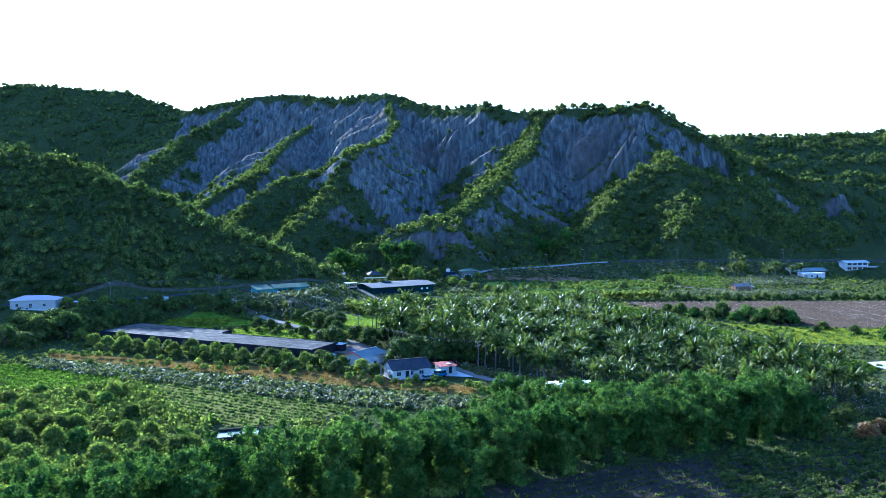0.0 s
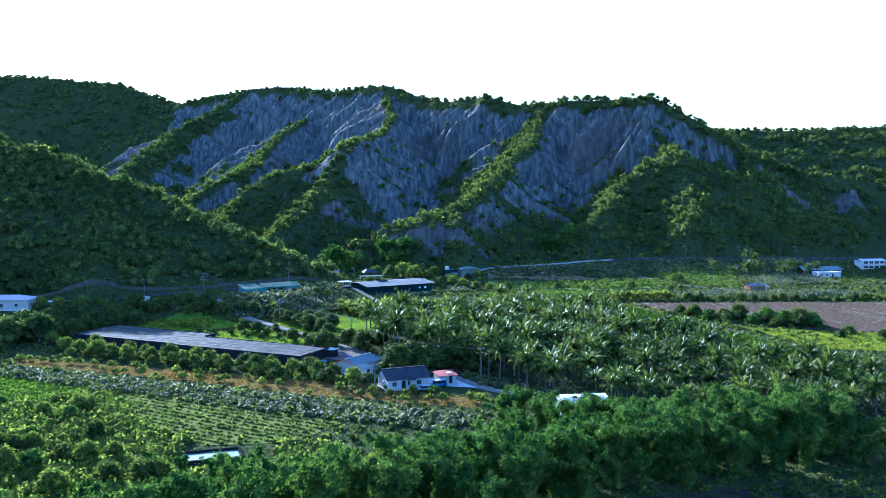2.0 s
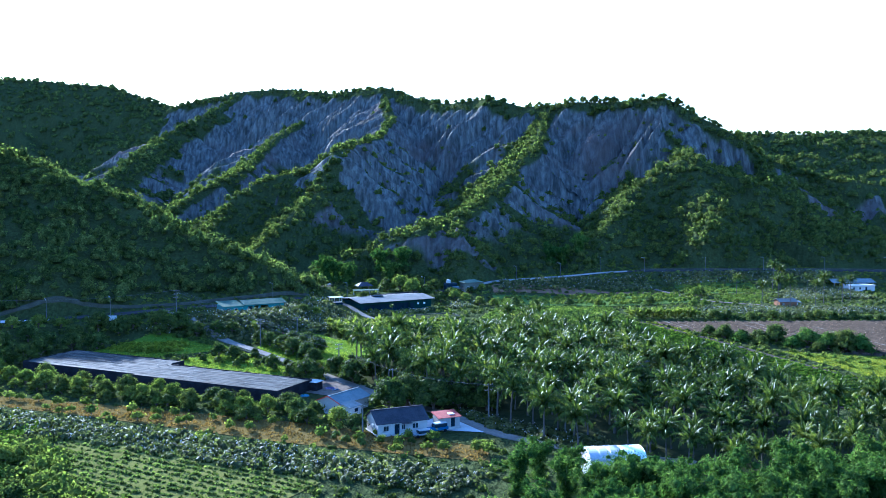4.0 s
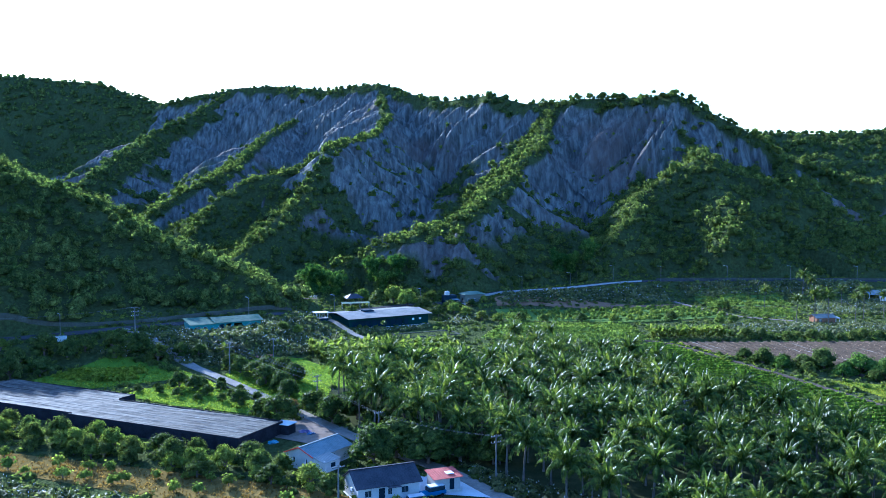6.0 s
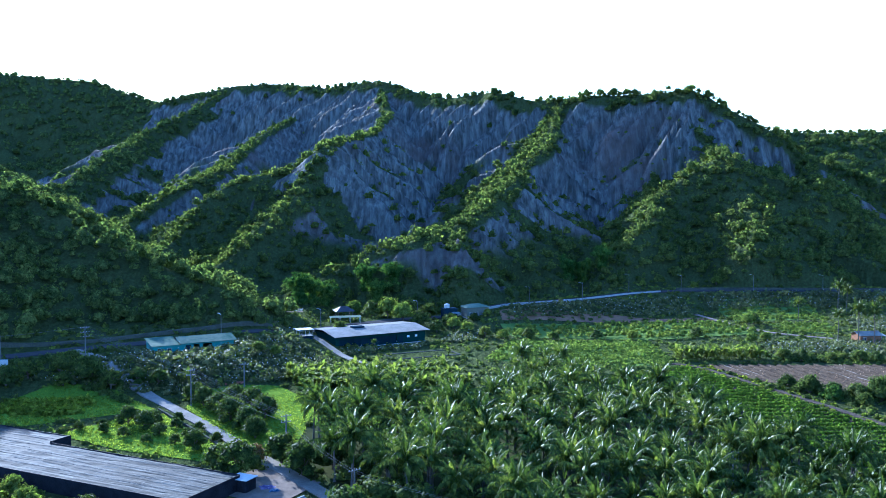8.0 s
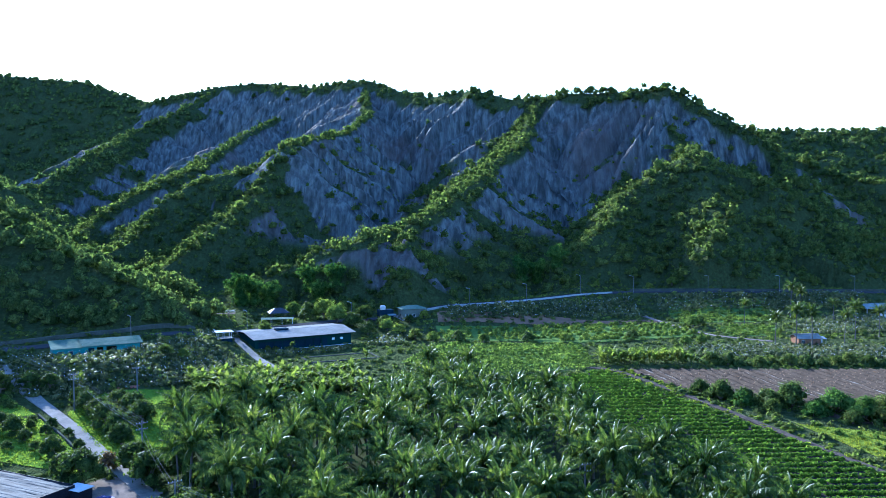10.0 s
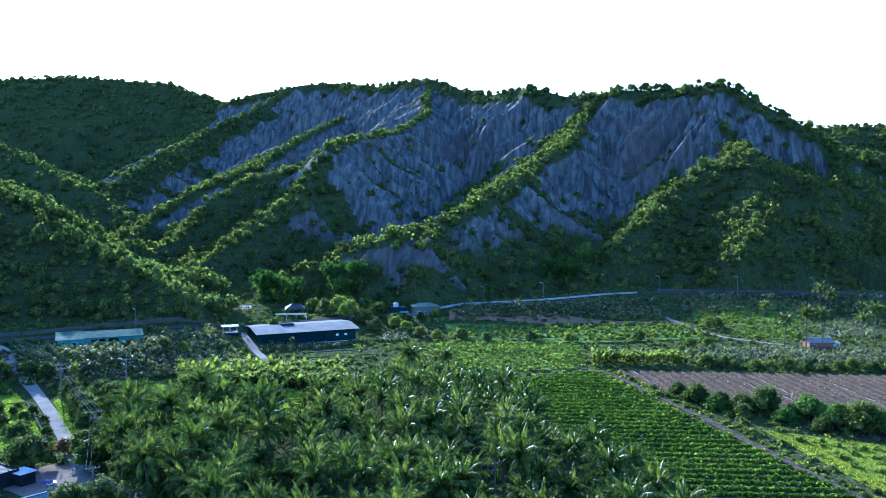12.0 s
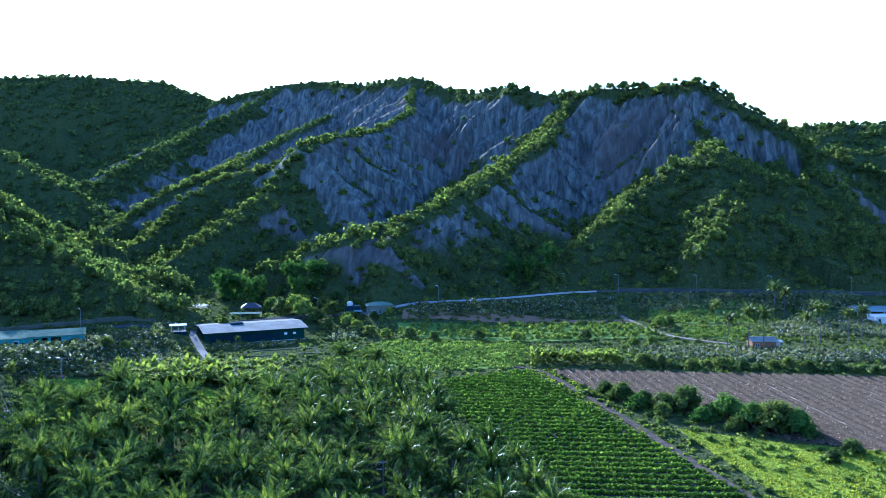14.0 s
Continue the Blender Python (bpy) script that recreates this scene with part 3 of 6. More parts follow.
SOIL_GREY = surface("grey ploughed soil", (0.03, 0.023, 0.015), (0.082, 0.062, 0.043), 0.55, 9.0, 0.95, 0.0, 0.15, 0.9, 0.15)
SOIL_RED = surface("reddish bare soil", (0.09, 0.058, 0.034), (0.17, 0.11, 0.066), 0.3, 9.0, 0.95, 0.0, 0.15, 0.8, 0.1)
SOIL_DRY = surface("dry straw covered soil", (0.07, 0.052, 0.014), (0.14, 0.1, 0.03), 0.3, 9.0, 0.95, 0.0, 0.15, 0.8, 0.1)
TURF = surface("bright turf", (0.05, 0.085, 0.008), (0.12, 0.17, 0.018), 0.22, 9.0, 0.9, 0.0, 0.2, 0.8, 0.1)
TURF_YELLOW = surface("yellowing turf", (0.075, 0.1, 0.01), (0.16, 0.19, 0.02), 0.22, 9.0, 0.9, 0.0, 0.2, 0.8, 0.1)
RUBBER = paint("tyre rubber", (0.02, 0.02, 0.02), 0.8)
m_glass, nt_glass, b_glass = nodes("window glass", 0.06, 0.0, 0.6)
b_glass.inputs["Base Color"].default_value = (0.02, 0.03, 0.04, 1)
GLASS = m_glass
m_water, nt_water, b_water = nodes("still water", 0.25, 0.0, 0.15)
b_water.inputs["Base Color"].default_value = (0.05, 0.075, 0.06, 1)
relief(nt_water, b_water, place_noise(nt_water, 1.5, 2.0), 0.05, 0.03)
WATER = m_water


# ---- fields, roads ----
def inside(poly, x, y):
    ok = np.zeros(np.shape(x), bool)
    for (ax, ay), (bx, by) in zip(poly, poly[1:] + poly[:1]):
        ok ^= ((ay > y) != (by > y)) & (x < (bx - ax) * (y - ay) / (by - ay + 1e-9) + ax)
    return ok


def patch(name, poly, material, label, category, lift=0.09, pitch=5.0, kind="structure"):
    """A flat piece of ground, laid on the valley floor."""
    bm = bmesh.new()
    bm.faces.new([bm.verts.new((x, y, 0)) for x, y in poly])
    for axis, n in ((0, Vector((1, 0, 0))), (1, Vector((0, 1, 0)))):
        lo, hi = min(p[axis] for p in poly), max(p[axis] for p in poly)
        for v in np.arange(lo + pitch, hi, pitch):
            bmesh.ops.bisect_plane(bm, geom=bm.verts[:] + bm.edges[:] + bm.faces[:], plane_co=n * v, plane_no=n)
    bmesh.ops.triangulate(bm, faces=bm.faces)
    co = np.array([v.co[:2] for v in bm.verts])
    for v, z in zip(bm.verts, land(co[:, 0], co[:, 1])[0]):
        v.co.z = z + lift
    bmesh.ops.recalc_face_normals(bm, faces=bm.faces)
    if sum(f.normal.z for f in bm.faces) < 0:
        bmesh.ops.reverse_faces(bm, faces=bm.faces)
    me = bpy.data.meshes.new(name)
    bm.to_mesh(me)
    bm.free()
    me.materials.append(material)
    return tagged(new(name, me), label, category, kind=kind)


def smooth_line(points, pitch=4.0):
    p = np.array(points, float)
    s = np.r_[0, np.cumsum(np.hypot(*np.diff(p, axis=0).T))]
    u = np.linspace(0, s[-1], max(3, int(s[-1] / pitch)))
    x, y = np.interp(u, s, p[:, 0]), np.interp(u, s, p[:, 1])
    for _ in range(3):
        x[1:-1], y[1:-1] = (x[:-2] + 2 * x[1:-1] + x[2:]) / 4, (y[:-2] + 2 * y[1:-1] + y[2:]) / 4
    return np.stack([x, y], -1)


def strip(name, points, width, material, label, category, lift=0.13, height=0.0, kind="structure", shift=0.0):
    """A road, or with a height a low wall, along a line on the ground."""
    p = smooth_line(points, 3.0)
    d = np.gradient(p, axis=0)
    d /= np.hypot(*d.T)[:, None]
    side = np.stack([-d[:, 1], d[:, 0]], -1)
    offs = np.linspace(-width / 2, width / 2, 3) + shift
    g = p[:, None] + side[:, None] * offs[None, :, None]
    z = land(g[..., 0], g[..., 1])[0]
    z = np.maximum(z, z.mean(1, keepdims=True)) + lift
    n, w = g.shape[:2]
    top = np.concatenate([g, (z + height)[..., None]], -1).reshape(-1, 3)
    low = np.concatenate([g, (z - 0.5)[..., None]], -1).reshape(-1, 3)
    i = np.arange(n * w).reshape(n, w)
    faces = [np.stack([i[:-1, :-1], i[1:, :-1], i[1:, 1:], i[:-1, 1:]], -1).reshape(-1, 4)[:, ::-1]]
    for c in (0, w - 1):
        faces.append(np.stack([i[:-1, c], i[1:, c], i[1:, c] + n * w, i[:-1, c] + n * w], -1))
    me = mesh_of(name, np.concatenate([top, low]), np.concatenate(faces), material)
    return tagged(new(name, me), label, category, kind=kind)


BEAN = [(40, 363), (67, 382), (108, 288), (121, 252), (110, 244), (90, 264), (76, 291), (60, 322)]
PLOUGH = [(73, 384), (160, 385), (260, 380), (250, 330), (165, 318), (137, 319), (121, 325), (98, 347), (84, 362)]
PALMS = [(21, 373), (13, 352), (11, 321), (3, 316), (-13, 320), (-28, 321), (-25, 300), (-17, 284), (-7, 268), (8, 258), (18, 238), (32, 226), (44, 216), (62, 209), (92, 210), (106, 222), (99, 234), (80, 259), (73, 276), (62, 300), (53, 320), (42, 336), (30, 369)]
BANANAS = [(-34, 349), (8, 354), (2, 375), (-40, 367)]
BANANAS_EAST = [(68, 389), (94, 391), (93, 399), (67, 397)]
TURF_WEST = [(-108, 326), (-94, 353), (-78, 349), (-64, 334), (-88, 320)]
TURF_MID = [(-58, 336), (-38, 306), (-28, 302), (-28, 322), (2, 318), (10, 324), (10, 352), (-34, 348), (-40, 356), (-56, 350)]
TURF_LANE = [(-78, 314), (-66, 331), (-60, 330), (-41, 303), (-36, 294), (-62, 304)]
TURF_EAST = [(100, 330), (121, 322), (160, 316), (165, 300), (150, 285), (112, 292)]
DRY = [(-122, 280), (-82, 268), (-29, 251), (8, 234), (8, 225), (-34, 238), (-76, 256), (-118, 271)]
BEAN_WEST = [(-140, 262), (-108, 262), (-84, 250), (-92, 232), (-140, 228)]
VEG = [(-79, 240), (-50, 235), (-22, 214), (-30, 200), (-48, 198), (-66, 214)]
ROWS_DARK = [(22, 424), (66, 424), (66, 386), (40, 378), (12, 392)]
ROWS_EAST = [(20, 449), (100, 466), (108, 440), (70, 426), (24, 430)]
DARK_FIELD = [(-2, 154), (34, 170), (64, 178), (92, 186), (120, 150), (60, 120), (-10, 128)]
farm_soil = patch("bean_field_soil", BEAN, SOIL_DARK, "dark tilled soil under the bean rows", "field")
patch("ploughed_field", PLOUGH, SOIL_GREY, "grey ploughed field with straw and furrows", "field")
# Palm shade put into the floor colour, so gaps between crowns read dark.
patch("grove_floor", PALMS, surface("litter darkened for shade", (0.016, 0.02, 0.009), (0.045, 0.048, 0.02), 0.3, 9.0, 0.95), "weedy floor of the palm grove", "field", 0.07)
patch("west_meadow", TURF_WEST, TURF, "bright green meadow below the wooded hill", "meadow", 0.08)
patch("middle_meadow", TURF_MID, TURF, "bright green grass between the lane and the palms", "meadow", 0.11)
patch("lane_meadow", TURF_LANE, TURF, "bright grass between netting house and lane", "meadow", 0.1)
patch("east_meadow", TURF_EAST, TURF_YELLOW, "yellow green grass beside the bean field", "meadow", 0.08)
patch("dry_orchard_floor", DRY, SOIL_DRY, "dry straw coloured orchard floor", "field", 0.08)
patch("west_bean_field", BEAN_WEST, SOIL_DARK, "tilled soil under a low green crop", "field", 0.08)
patch("vegetable_field", VEG, surface("olive plot soil", (0.075, 0.078, 0.018), (0.145, 0.14, 0.035), 0.3, 9.0, 0.95, 0.0, 0.1, 0.8, 0.1), "dry plot of low vegetable rows", "field", 0.08)
# Bamboo shade over this field is put into the dark soil colour.
patch("nursery_field", DARK_FIELD, SOIL_DARK, "dark soil with bamboo shade in its colour, young plants in rows", "field", 0.08)
patch("red_soil_terrace", [(21, 452), (100, 470), (101, 478), (20, 461)], SOIL_RED, "reddish bare terrace below the road bank", "field", 0.1)
patch("bare_yard", [(120, 246), (131, 240), (136, 266), (121, 262)], CONCRETE, "pale bare yard at the end of the bean field", "yard", 0.1)
patch("house_yard", [(-6, 247), (10, 244), (6, 252), (-4, 256)], CONCRETE, "concrete yard of the white house", "yard", 0.16)
patch("shed_yard", [(-40, 282), (-26, 274), (-20, 286), (-32, 294)], surface("yard dirt", (0.08, 0.065, 0.05), (0.18, 0.15, 0.12), 0.4), "dirt yard beside the netting house", "yard", 0.14)
TERRACE = surface("terrace grass", (0.05, 0.078, 0.018), (0.11, 0.15, 0.034), 0.25, 9.0, 0.95, 0.0, 0.0, 0.6, 0.1)
patch("eastern_terrace", ROWS_EAST, TERRACE, "weedy green terrace under shrub rows", "field", 0.08)
patch("shrub_field", ROWS_DARK, TERRACE, "weedy green field under shrub rows", "field", 0.08)
strip("road", ROAD, 6.0, ASPHALT, "asphalt road along the foot of the hills", "road", 0.16)
strip("lane", ((-98, 373), (-82, 358), (-69, 346), (-50, 322), (-36, 303), (-21, 283), (-12, 271), (2, 257), (10, 243), (26, 232), (46, 224)), 2.9, ROAD_CONCRETE, "worn pale concrete farm lane", "lane", 0.2)
strip("shed_path", ((-42, 422), (-40, 414), (-30, 398), (-19, 379)), 2.4, ROAD_CONCRETE, "pale concrete path to the long shed", "path", 0.16)
strip("field_track", ((60, 388), (70, 384), (84, 352), (108, 288), (122, 250)), 1.8, surface("track dirt", (0.024, 0.02, 0.016), (0.085, 0.07, 0.055), 0.5, 5.0, 0.95, 0.0, 0.0, 0.9, 0.2), "dirt track between bean field and ploughed land", "track", 0.17)
strip("dirt_path", ((98, 488), (101, 474), (106, 455), (112, 441), (128, 430)), 1.9, surface("path dirt", (0.08, 0.068, 0.055), (0.17, 0.145, 0.12), 0.5), "dirt path up to the road bank", "path", 0.14)
parapet = strip("parapet", ((0, 459), (26, 468), (51, 481.5), (76, 503), (90, 511)), 0.35, paint("white parapet", (0.28, 0.28, 0.27), 0.8), "white concrete parapet beside the road", "parapet", 0.0, 0.8, shift=0.0)
strip("retaining_wall", ((99, 521.2), (130, 522.2), (190, 521.2), (300, 510.2)), 0.5, DARK_CONCRETE, "grey retaining wall at the mountain foot", "retaining wall", 0.0, 0.9)
strip("hill_wall", ((-160, 351), (-126, 365), (-104, 379), (-74, 399), (-54, 420)), 0.5, DARK_CONCRETE, "concrete retaining wall below the wooded hill", "retaining wall", 0.0, 1.0)

strip("lane_channel", ((-63, 333), (-59.7, 328.6), (-54.2, 321.4), (-48.2, 313.8), (-42.1, 305.1), (-39, 300.5)), 0.4, DARK_CONCRETE, "concrete irrigation channel wall beside the lane", "channel wall", 0.0, 0.6)
patch("upper_shrub_field", [(109, 503), (150, 504), (143, 474), (108, 468)], TERRACE, "weedy green field above the dirt path", "field", 0.08)
patch("lower_shrub_field", [(118, 462), (140, 464), (135, 442), (117, 440)], TERRACE, "weedy green field below the dirt path", "field", 0.08)

# ---- plants ----
def cards(centres, ways, normals, lengths, widths):
    """Pointed leaves as four-cornered cards, (n, 4, 3)."""
    w = np.cross(ways, normals)
    w /= np.linalg.norm(w, axis=1, keepdims=True) + 1e-9
    l, h = lengths[:, None], widths[:, None] / 2
    mid = centres + ways * l * 0.4
    return np.stack([centres, mid + w * h, centres + ways * l, mid - w * h], 1)


def unit(v):
    return v / (np.linalg.norm(v, axis=-1, keepdims=True) + 1e-9)


def leaf_mesh(name, quads, material, domes=()):
    return bush_mesh(name, [d[None] for d in domes], quads, material)


def frond(rng, length, turn, lift, droop, stations=8, leaflet=0.92):
    """A feather frond: an arching midrib, two folded blades beside it and the free tips of the leaflets."""
    t = np.linspace(0, 1, stations + 1)
    angle = lift - droop * t**1.5
    step_ = length / stations
    r = np.r_[0, np.cumsum(np.cos(angle[1:]) * step_)]
    z = np.r_[0, np.cumsum(np.sin(angle[1:]) * step_)]
    c, s = math.cos(turn), math.sin(turn)
    rib = np.stack([r * c, r * s, z], -1)
    ahead = unit(np.gradient(rib, axis=0))
    side = np.array([-s, c, 0.0])
    up = np.cross(ahead, side)
    up *= np.sign(up[:, 2:3] + 1e-6)
    size = leaflet * np.clip(np.sin(np.clip(t * 0.96 + 0.06, 0, 1) * 3.0), 0.05, 1) ** 0.6 * rng.uniform(0.92, 1.08, len(t))
    size[0] = 0.08
    quads = []
    for sgn in (1, -1):
        way = unit(ahead * 0.55 + sgn * side - up * rng.uniform(0.3, 0.75) - np.array([0, 0, 0.3]))
        edge = rib + way * (size * 0.2)[:, None]
        quads.append(np.stack([rib[:-1], rib[1:], edge[1:], edge[:-1]], 1))
        k = np.repeat(np.arange(1, stations + 1), 3)
        f = (np.arange(len(k)) % 3)[:, None] / 3
        base = edge[k] + (edge[k - 1] - edge[k]) * f
        tip = unit(way[k] - np.array([0, 0, 1]) * rng.uniform(0.3, 1.1, (len(k), 1)))
        quads.append(cards(base - tip * 0.12, tip, unit(up[k] + 0.22 * rng.normal(size=(len(k), 3))), size[k] * rng.uniform(0.7, 0.95, len(k)) + 0.1, np.full(len(k), 0.18)))
    return np.concatenate(quads)


def palm(x, y, z, turn, height, seed, tall=False):
    rng = np.random.default_rng(seed)
    ob = thing("coconut_palm", x, y, z, turn, "coconut palm with glossy arching dark green fronds", "palm tree", "" if tall else "coconut grove")
    lean = rng.uniform(-0.5, 0.5, 2)
    pts = [(lean[0] * k**2, lean[1] * k**2, height * k) for k in np.linspace(0, 1, 7)]
    pts[0] = (0, 0, -0.4)
    bm = tube(bmesh.new(), pts, [0.26, 0.2, 0.17, 0.16, 0.15, 0.15, 0.17], 7)
    part("trunk", bm, PALM_BARK, ob)
    quads = []
    count = 25
    for k in range(count):
        u = (k + 0.5) / count
        quads.append(frond(rng, rng.uniform(4.2, 5.3) * (0.85 + 0.2 * math.sin(u * 3.0)), k * 2.39996 + rng.uniform(-0.2, 0.2), 1.5 - 1.05 * u**1.4 + rng.uniform(-0.12, 0.12), 0.6 + 2.0 * u))
    q = np.concatenate(quads)
    q[..., :2] += lean
    q[..., 2] += height
    part("crown", leaf_mesh("crown", [q], LEAF_PALM), None, ob)
    return ob


def tree(x, y, z, turn, radius, height, material, seed, name="mango_tree", label="", category="tree", group="", density=1.0, size=0.34, squash=0.8):
    """A short trunk, spreading limbs and an uneven crown of leafy clumps."""
    rng = np.random.default_rng(seed)
    ob = thing(name, x, y, z, turn, label, category, group)
    fork = height * 0.16
    bm = tube(bmesh.new(), [(0, 0, -0.4), (0.05, 0, fork * 0.5), (0, 0.05, fork)], [0.09 * radius, 0.065 * radius, 0.055 * radius], 7)
    quads, domes = [], []
    clumps = int(13 * density)
    for k in range(clumps):
        a, u = k * 2.39996 + rng.uniform(-0.3, 0.3), (k + 0.5) / clumps
        reach = radius * 0.68 * math.sqrt(u) * rng.uniform(0.75, 1.15)
        c = np.array([reach * math.cos(a), reach * math.sin(a), fork + (height - fork) * (0.7 - 0.78 * u * rng.uniform(0.65, 1.0))])
        r = radius * rng.uniform(0.36, 0.54)
        if k % 2:
            tube(bm, [(0, 0, fork * 0.9), (c[0] * 0.5, c[1] * 0.5, (fork + c[2]) * 0.5), tuple(c)], [0.05 * radius, 0.03 * radius, 0.012 * radius], 5)
        dome, leaves = tuft(rng, 78, size * 0.48 / r, squash, 2, 7)
        domes.append(dome * r + c)
        quads.append(leaves * r + c)
    part("trunk", bm, BARK, ob)
    part("crown", leaf_mesh("crown", quads, material, domes), None, ob)
    return ob


def bamboo(x, y, z, turn, seed, height=12.5):
    """A clump of arching culms with feathery drooping leaves."""
    rng = np.random.default_rng(seed)
    ob = thing("bamboo_clump", x, y, z, turn, "tall feathery clump of green bamboo with arching culms", "bamboo", "bamboo belt")
    quads, domes = [], []
    culm_paint = paint("bamboo culm", (0.17, 0.2, 0.06), 0.5)
    for k in range(12):
        a, out = k * 2.39996 + rng.uniform(-0.3, 0.3), rng.uniform(2.2, 6.4) * math.sqrt((k + 1) / 12)
        h = height * rng.uniform(0.62, 1.0)
        t = np.linspace(0, 1, 8)
        r = 0.4 + out * t**1.8
        zz = h * np.sin(t * 1.7) / math.sin(1.57)
        line = np.stack([r * math.cos(a), r * math.sin(a), zz], -1)
        part("culm", tube(bmesh.new(), [tuple(p) for p in line[:7:2]], [0.07, 0.06, 0.045, 0.02], 4), culm_paint, ob)
        for u0, big in ((0.07, 2.3), (0.25, 2.0), (0.47, 1.8), (0.68, 1.75), (0.88, 1.5), (1.0, 1.1)):
            q = np.array([np.interp(u0, t, line[:, i]) for i in range(3)]) + rng.normal(size=3) * 0.5
            fit = big * rng.uniform(0.75, 1.25)
            dome, _ = tuft(rng, 4, 0.1, 0.9, 2, 6)
            domes.append(dome * fit * 0.84 + q)
            way = unit(rng.normal(size=(64, 3)))
            base = q + way * fit * rng.uniform(0.6, 0.95, (64, 1)) * [1, 1, 0.9]
            aim = unit(way * 0.7 + rng.normal(size=(64, 3)) * 0.45 + [0, 0, -0.45])
            quads.append(cards(base, aim, unit(way + rng.normal(size=(64, 3)) * 0.4), rng.uniform(0.35, 0.75, 64), rng.uniform(0.12, 0.2, 64)))
    part("leaves", leaf_mesh("leaves", quads, LEAF_BAMBOO, domes), None, ob)
    return ob


def banana(x, y, z, turn, seed, height=1.7, group="banana plot"):
    rng = np.random.default_rng(seed)
    ob = thing("banana_plant", x, y, z, turn, "banana plant with broad upright yellow green leaves", "banana plant", group)
    part("stem", tube(bmesh.new(), [(0, 0, -0.3), (0, 0, height * 0.5), (0, 0, height)], [0.14, 0.11, 0.07], 6), LEAF_BANANA, ob)
    quads = []
    for k in range(12):
        a, lift, length = k * 2.39996 + rng.uniform(-0.2, 0.2), rng.uniform(0.95, 1.45), rng.uniform(1.8, 2.6)
        t = np.linspace(0, 1, 7)
        ang = lift - rng.uniform(0.5, 1.5) * t**1.5
        r, zz = np.r_[0, np.cumsum(np.cos(ang[1:]))] * length / 6, np.r_[0, np.cumsum(np.sin(ang[1:]))] * length / 6
        rib = np.stack([r * math.cos(a), r * math.sin(a), zz + height * rng.uniform(0.45, 1.0)], -1)
        side = np.array([-math.sin(a), math.cos(a), 0])
        wid = (0.36 * np.sin(np.clip(t * 0.92 + 0.06, 0, 1) * 3.14) ** 0.7)[:, None]
        for sgn in (1, -1):
            edge = rib + side * sgn * wid + np.array([0, 0, 1.0]) * wid * 0.35
            quads.append(np.stack([rib[:-1], rib[1:], edge[1:], edge[:-1]], 1))
    part("leaves", leaf_mesh("leaves", quads, LEAF_BANANA), None, ob)
    return ob


def shrub(x, y, z, turn, radius, material, seed, name, label, group, count=120, size=0.22, squash=0.9):
    rng = np.random.default_rng(seed)
    ob = thing(name, x, y, z, turn, label, "shrub", group)
    bm = tube(bmesh.new(), [(0, 0, -0.2), (0.02, 0, radius * 0.5), (0, 0, radius)], [0.07, 0.05, 0.03], 5)
    part("stem", bm, BARK, ob)
    forms = [(tuft(rng, count // 4, size / radius, squash, 2, 7), radius * s, np.array(o)) for s, o in ((0.8, (0, 0, radius * 0.75)), (0.62, (radius * 0.4, radius * 0.2, radius * 0.6)), (0.6, (-radius * 0.35, -radius * 0.3, radius * 0.55)))]
    part("leaves", leaf_mesh("leaves", [f[1] * r + o for f, r, o in forms], material, [f[0] * r + o for f, r, o in forms]), None, ob)
    return ob


def spread(makers, spots, rng, low=0.85, high=1.15, sink=0.0):
    """The first of each kind is built, the rest are copies of it."""
    made = []
    spots = [tuple(s) for s in spots]
    zs = land(np.array([s[0] for s in spots]), np.array([s[1] for s in spots]))[0]
    for k, ((x, y, *more), z) in enumerate(zip(spots, zs)):
        turn, j = rng.uniform(0, 360), rng.integers(0, len(makers))
        size = more[0] if more else rng.uniform(low, high)
        m = pose(x, y, z - sink, 0, 0, turn) @ Matrix.Diagonal((size, size, size * rng.uniform(0.92, 1.08), 1))
        if callable(makers[j]):
            makers[j] = makers[j](x, y, z - sink, turn)
            made.append(makers[j])
        else:
            made.append(copy_thing(makers[j], m))
    return made


def in_rows(poly, pitch_row, pitch_plant, turn, jitter, rng, skip=0.0):
    """Spots in rows inside an outline."""
    p = np.array(poly, float)
    c, s = math.cos(radians(turn)), math.sin(radians(turn))
    mid = p.mean(0)
    size = np.abs(p - mid).max() * 1.5
    u, v = np.meshgrid(np.arange(-size, size, pitch_plant), np.arange(-size, size, pitch_row))
    u, v = u.ravel() + rng.uniform(-1, 1, u.size) * jitter * pitch_plant, v.ravel() + rng.uniform(-1, 1, u.size) * jitter * pitch_row * 0.5
    x, y = mid[0] + c * u - s * v, mid[1] + s * u + c * v
    ok = inside(list(poly), x, y) & (rng.uniform(size=x.size) >= skip)
    return np.stack([x[ok], y[ok]], -1)


def on_land(xy, lift=0.0):
    return np.column_stack([xy, land(xy[:, 0], xy[:, 1])[0] + lift])


rng = np.random.default_rng(21)
# coconut grove
spots = in_rows(PALMS, 6.3, 6.2, 18, 0.3, rng, 0.04)
spots = [(x, y, rng.uniform(0.88, 1.24) * (0.82 if y > 335 else 0.8 if y < 226 else 1.0) * (1.1 if x < 8 else 1.0)) for x, y in spots]
spread([lambda x, y, z, t, k=k: palm(x, y, z, t, (5.4, 6.0, 6.7, 7.3, 6.3, 5.0)[k], 100 + k) for k in range(6)], spots, rng)
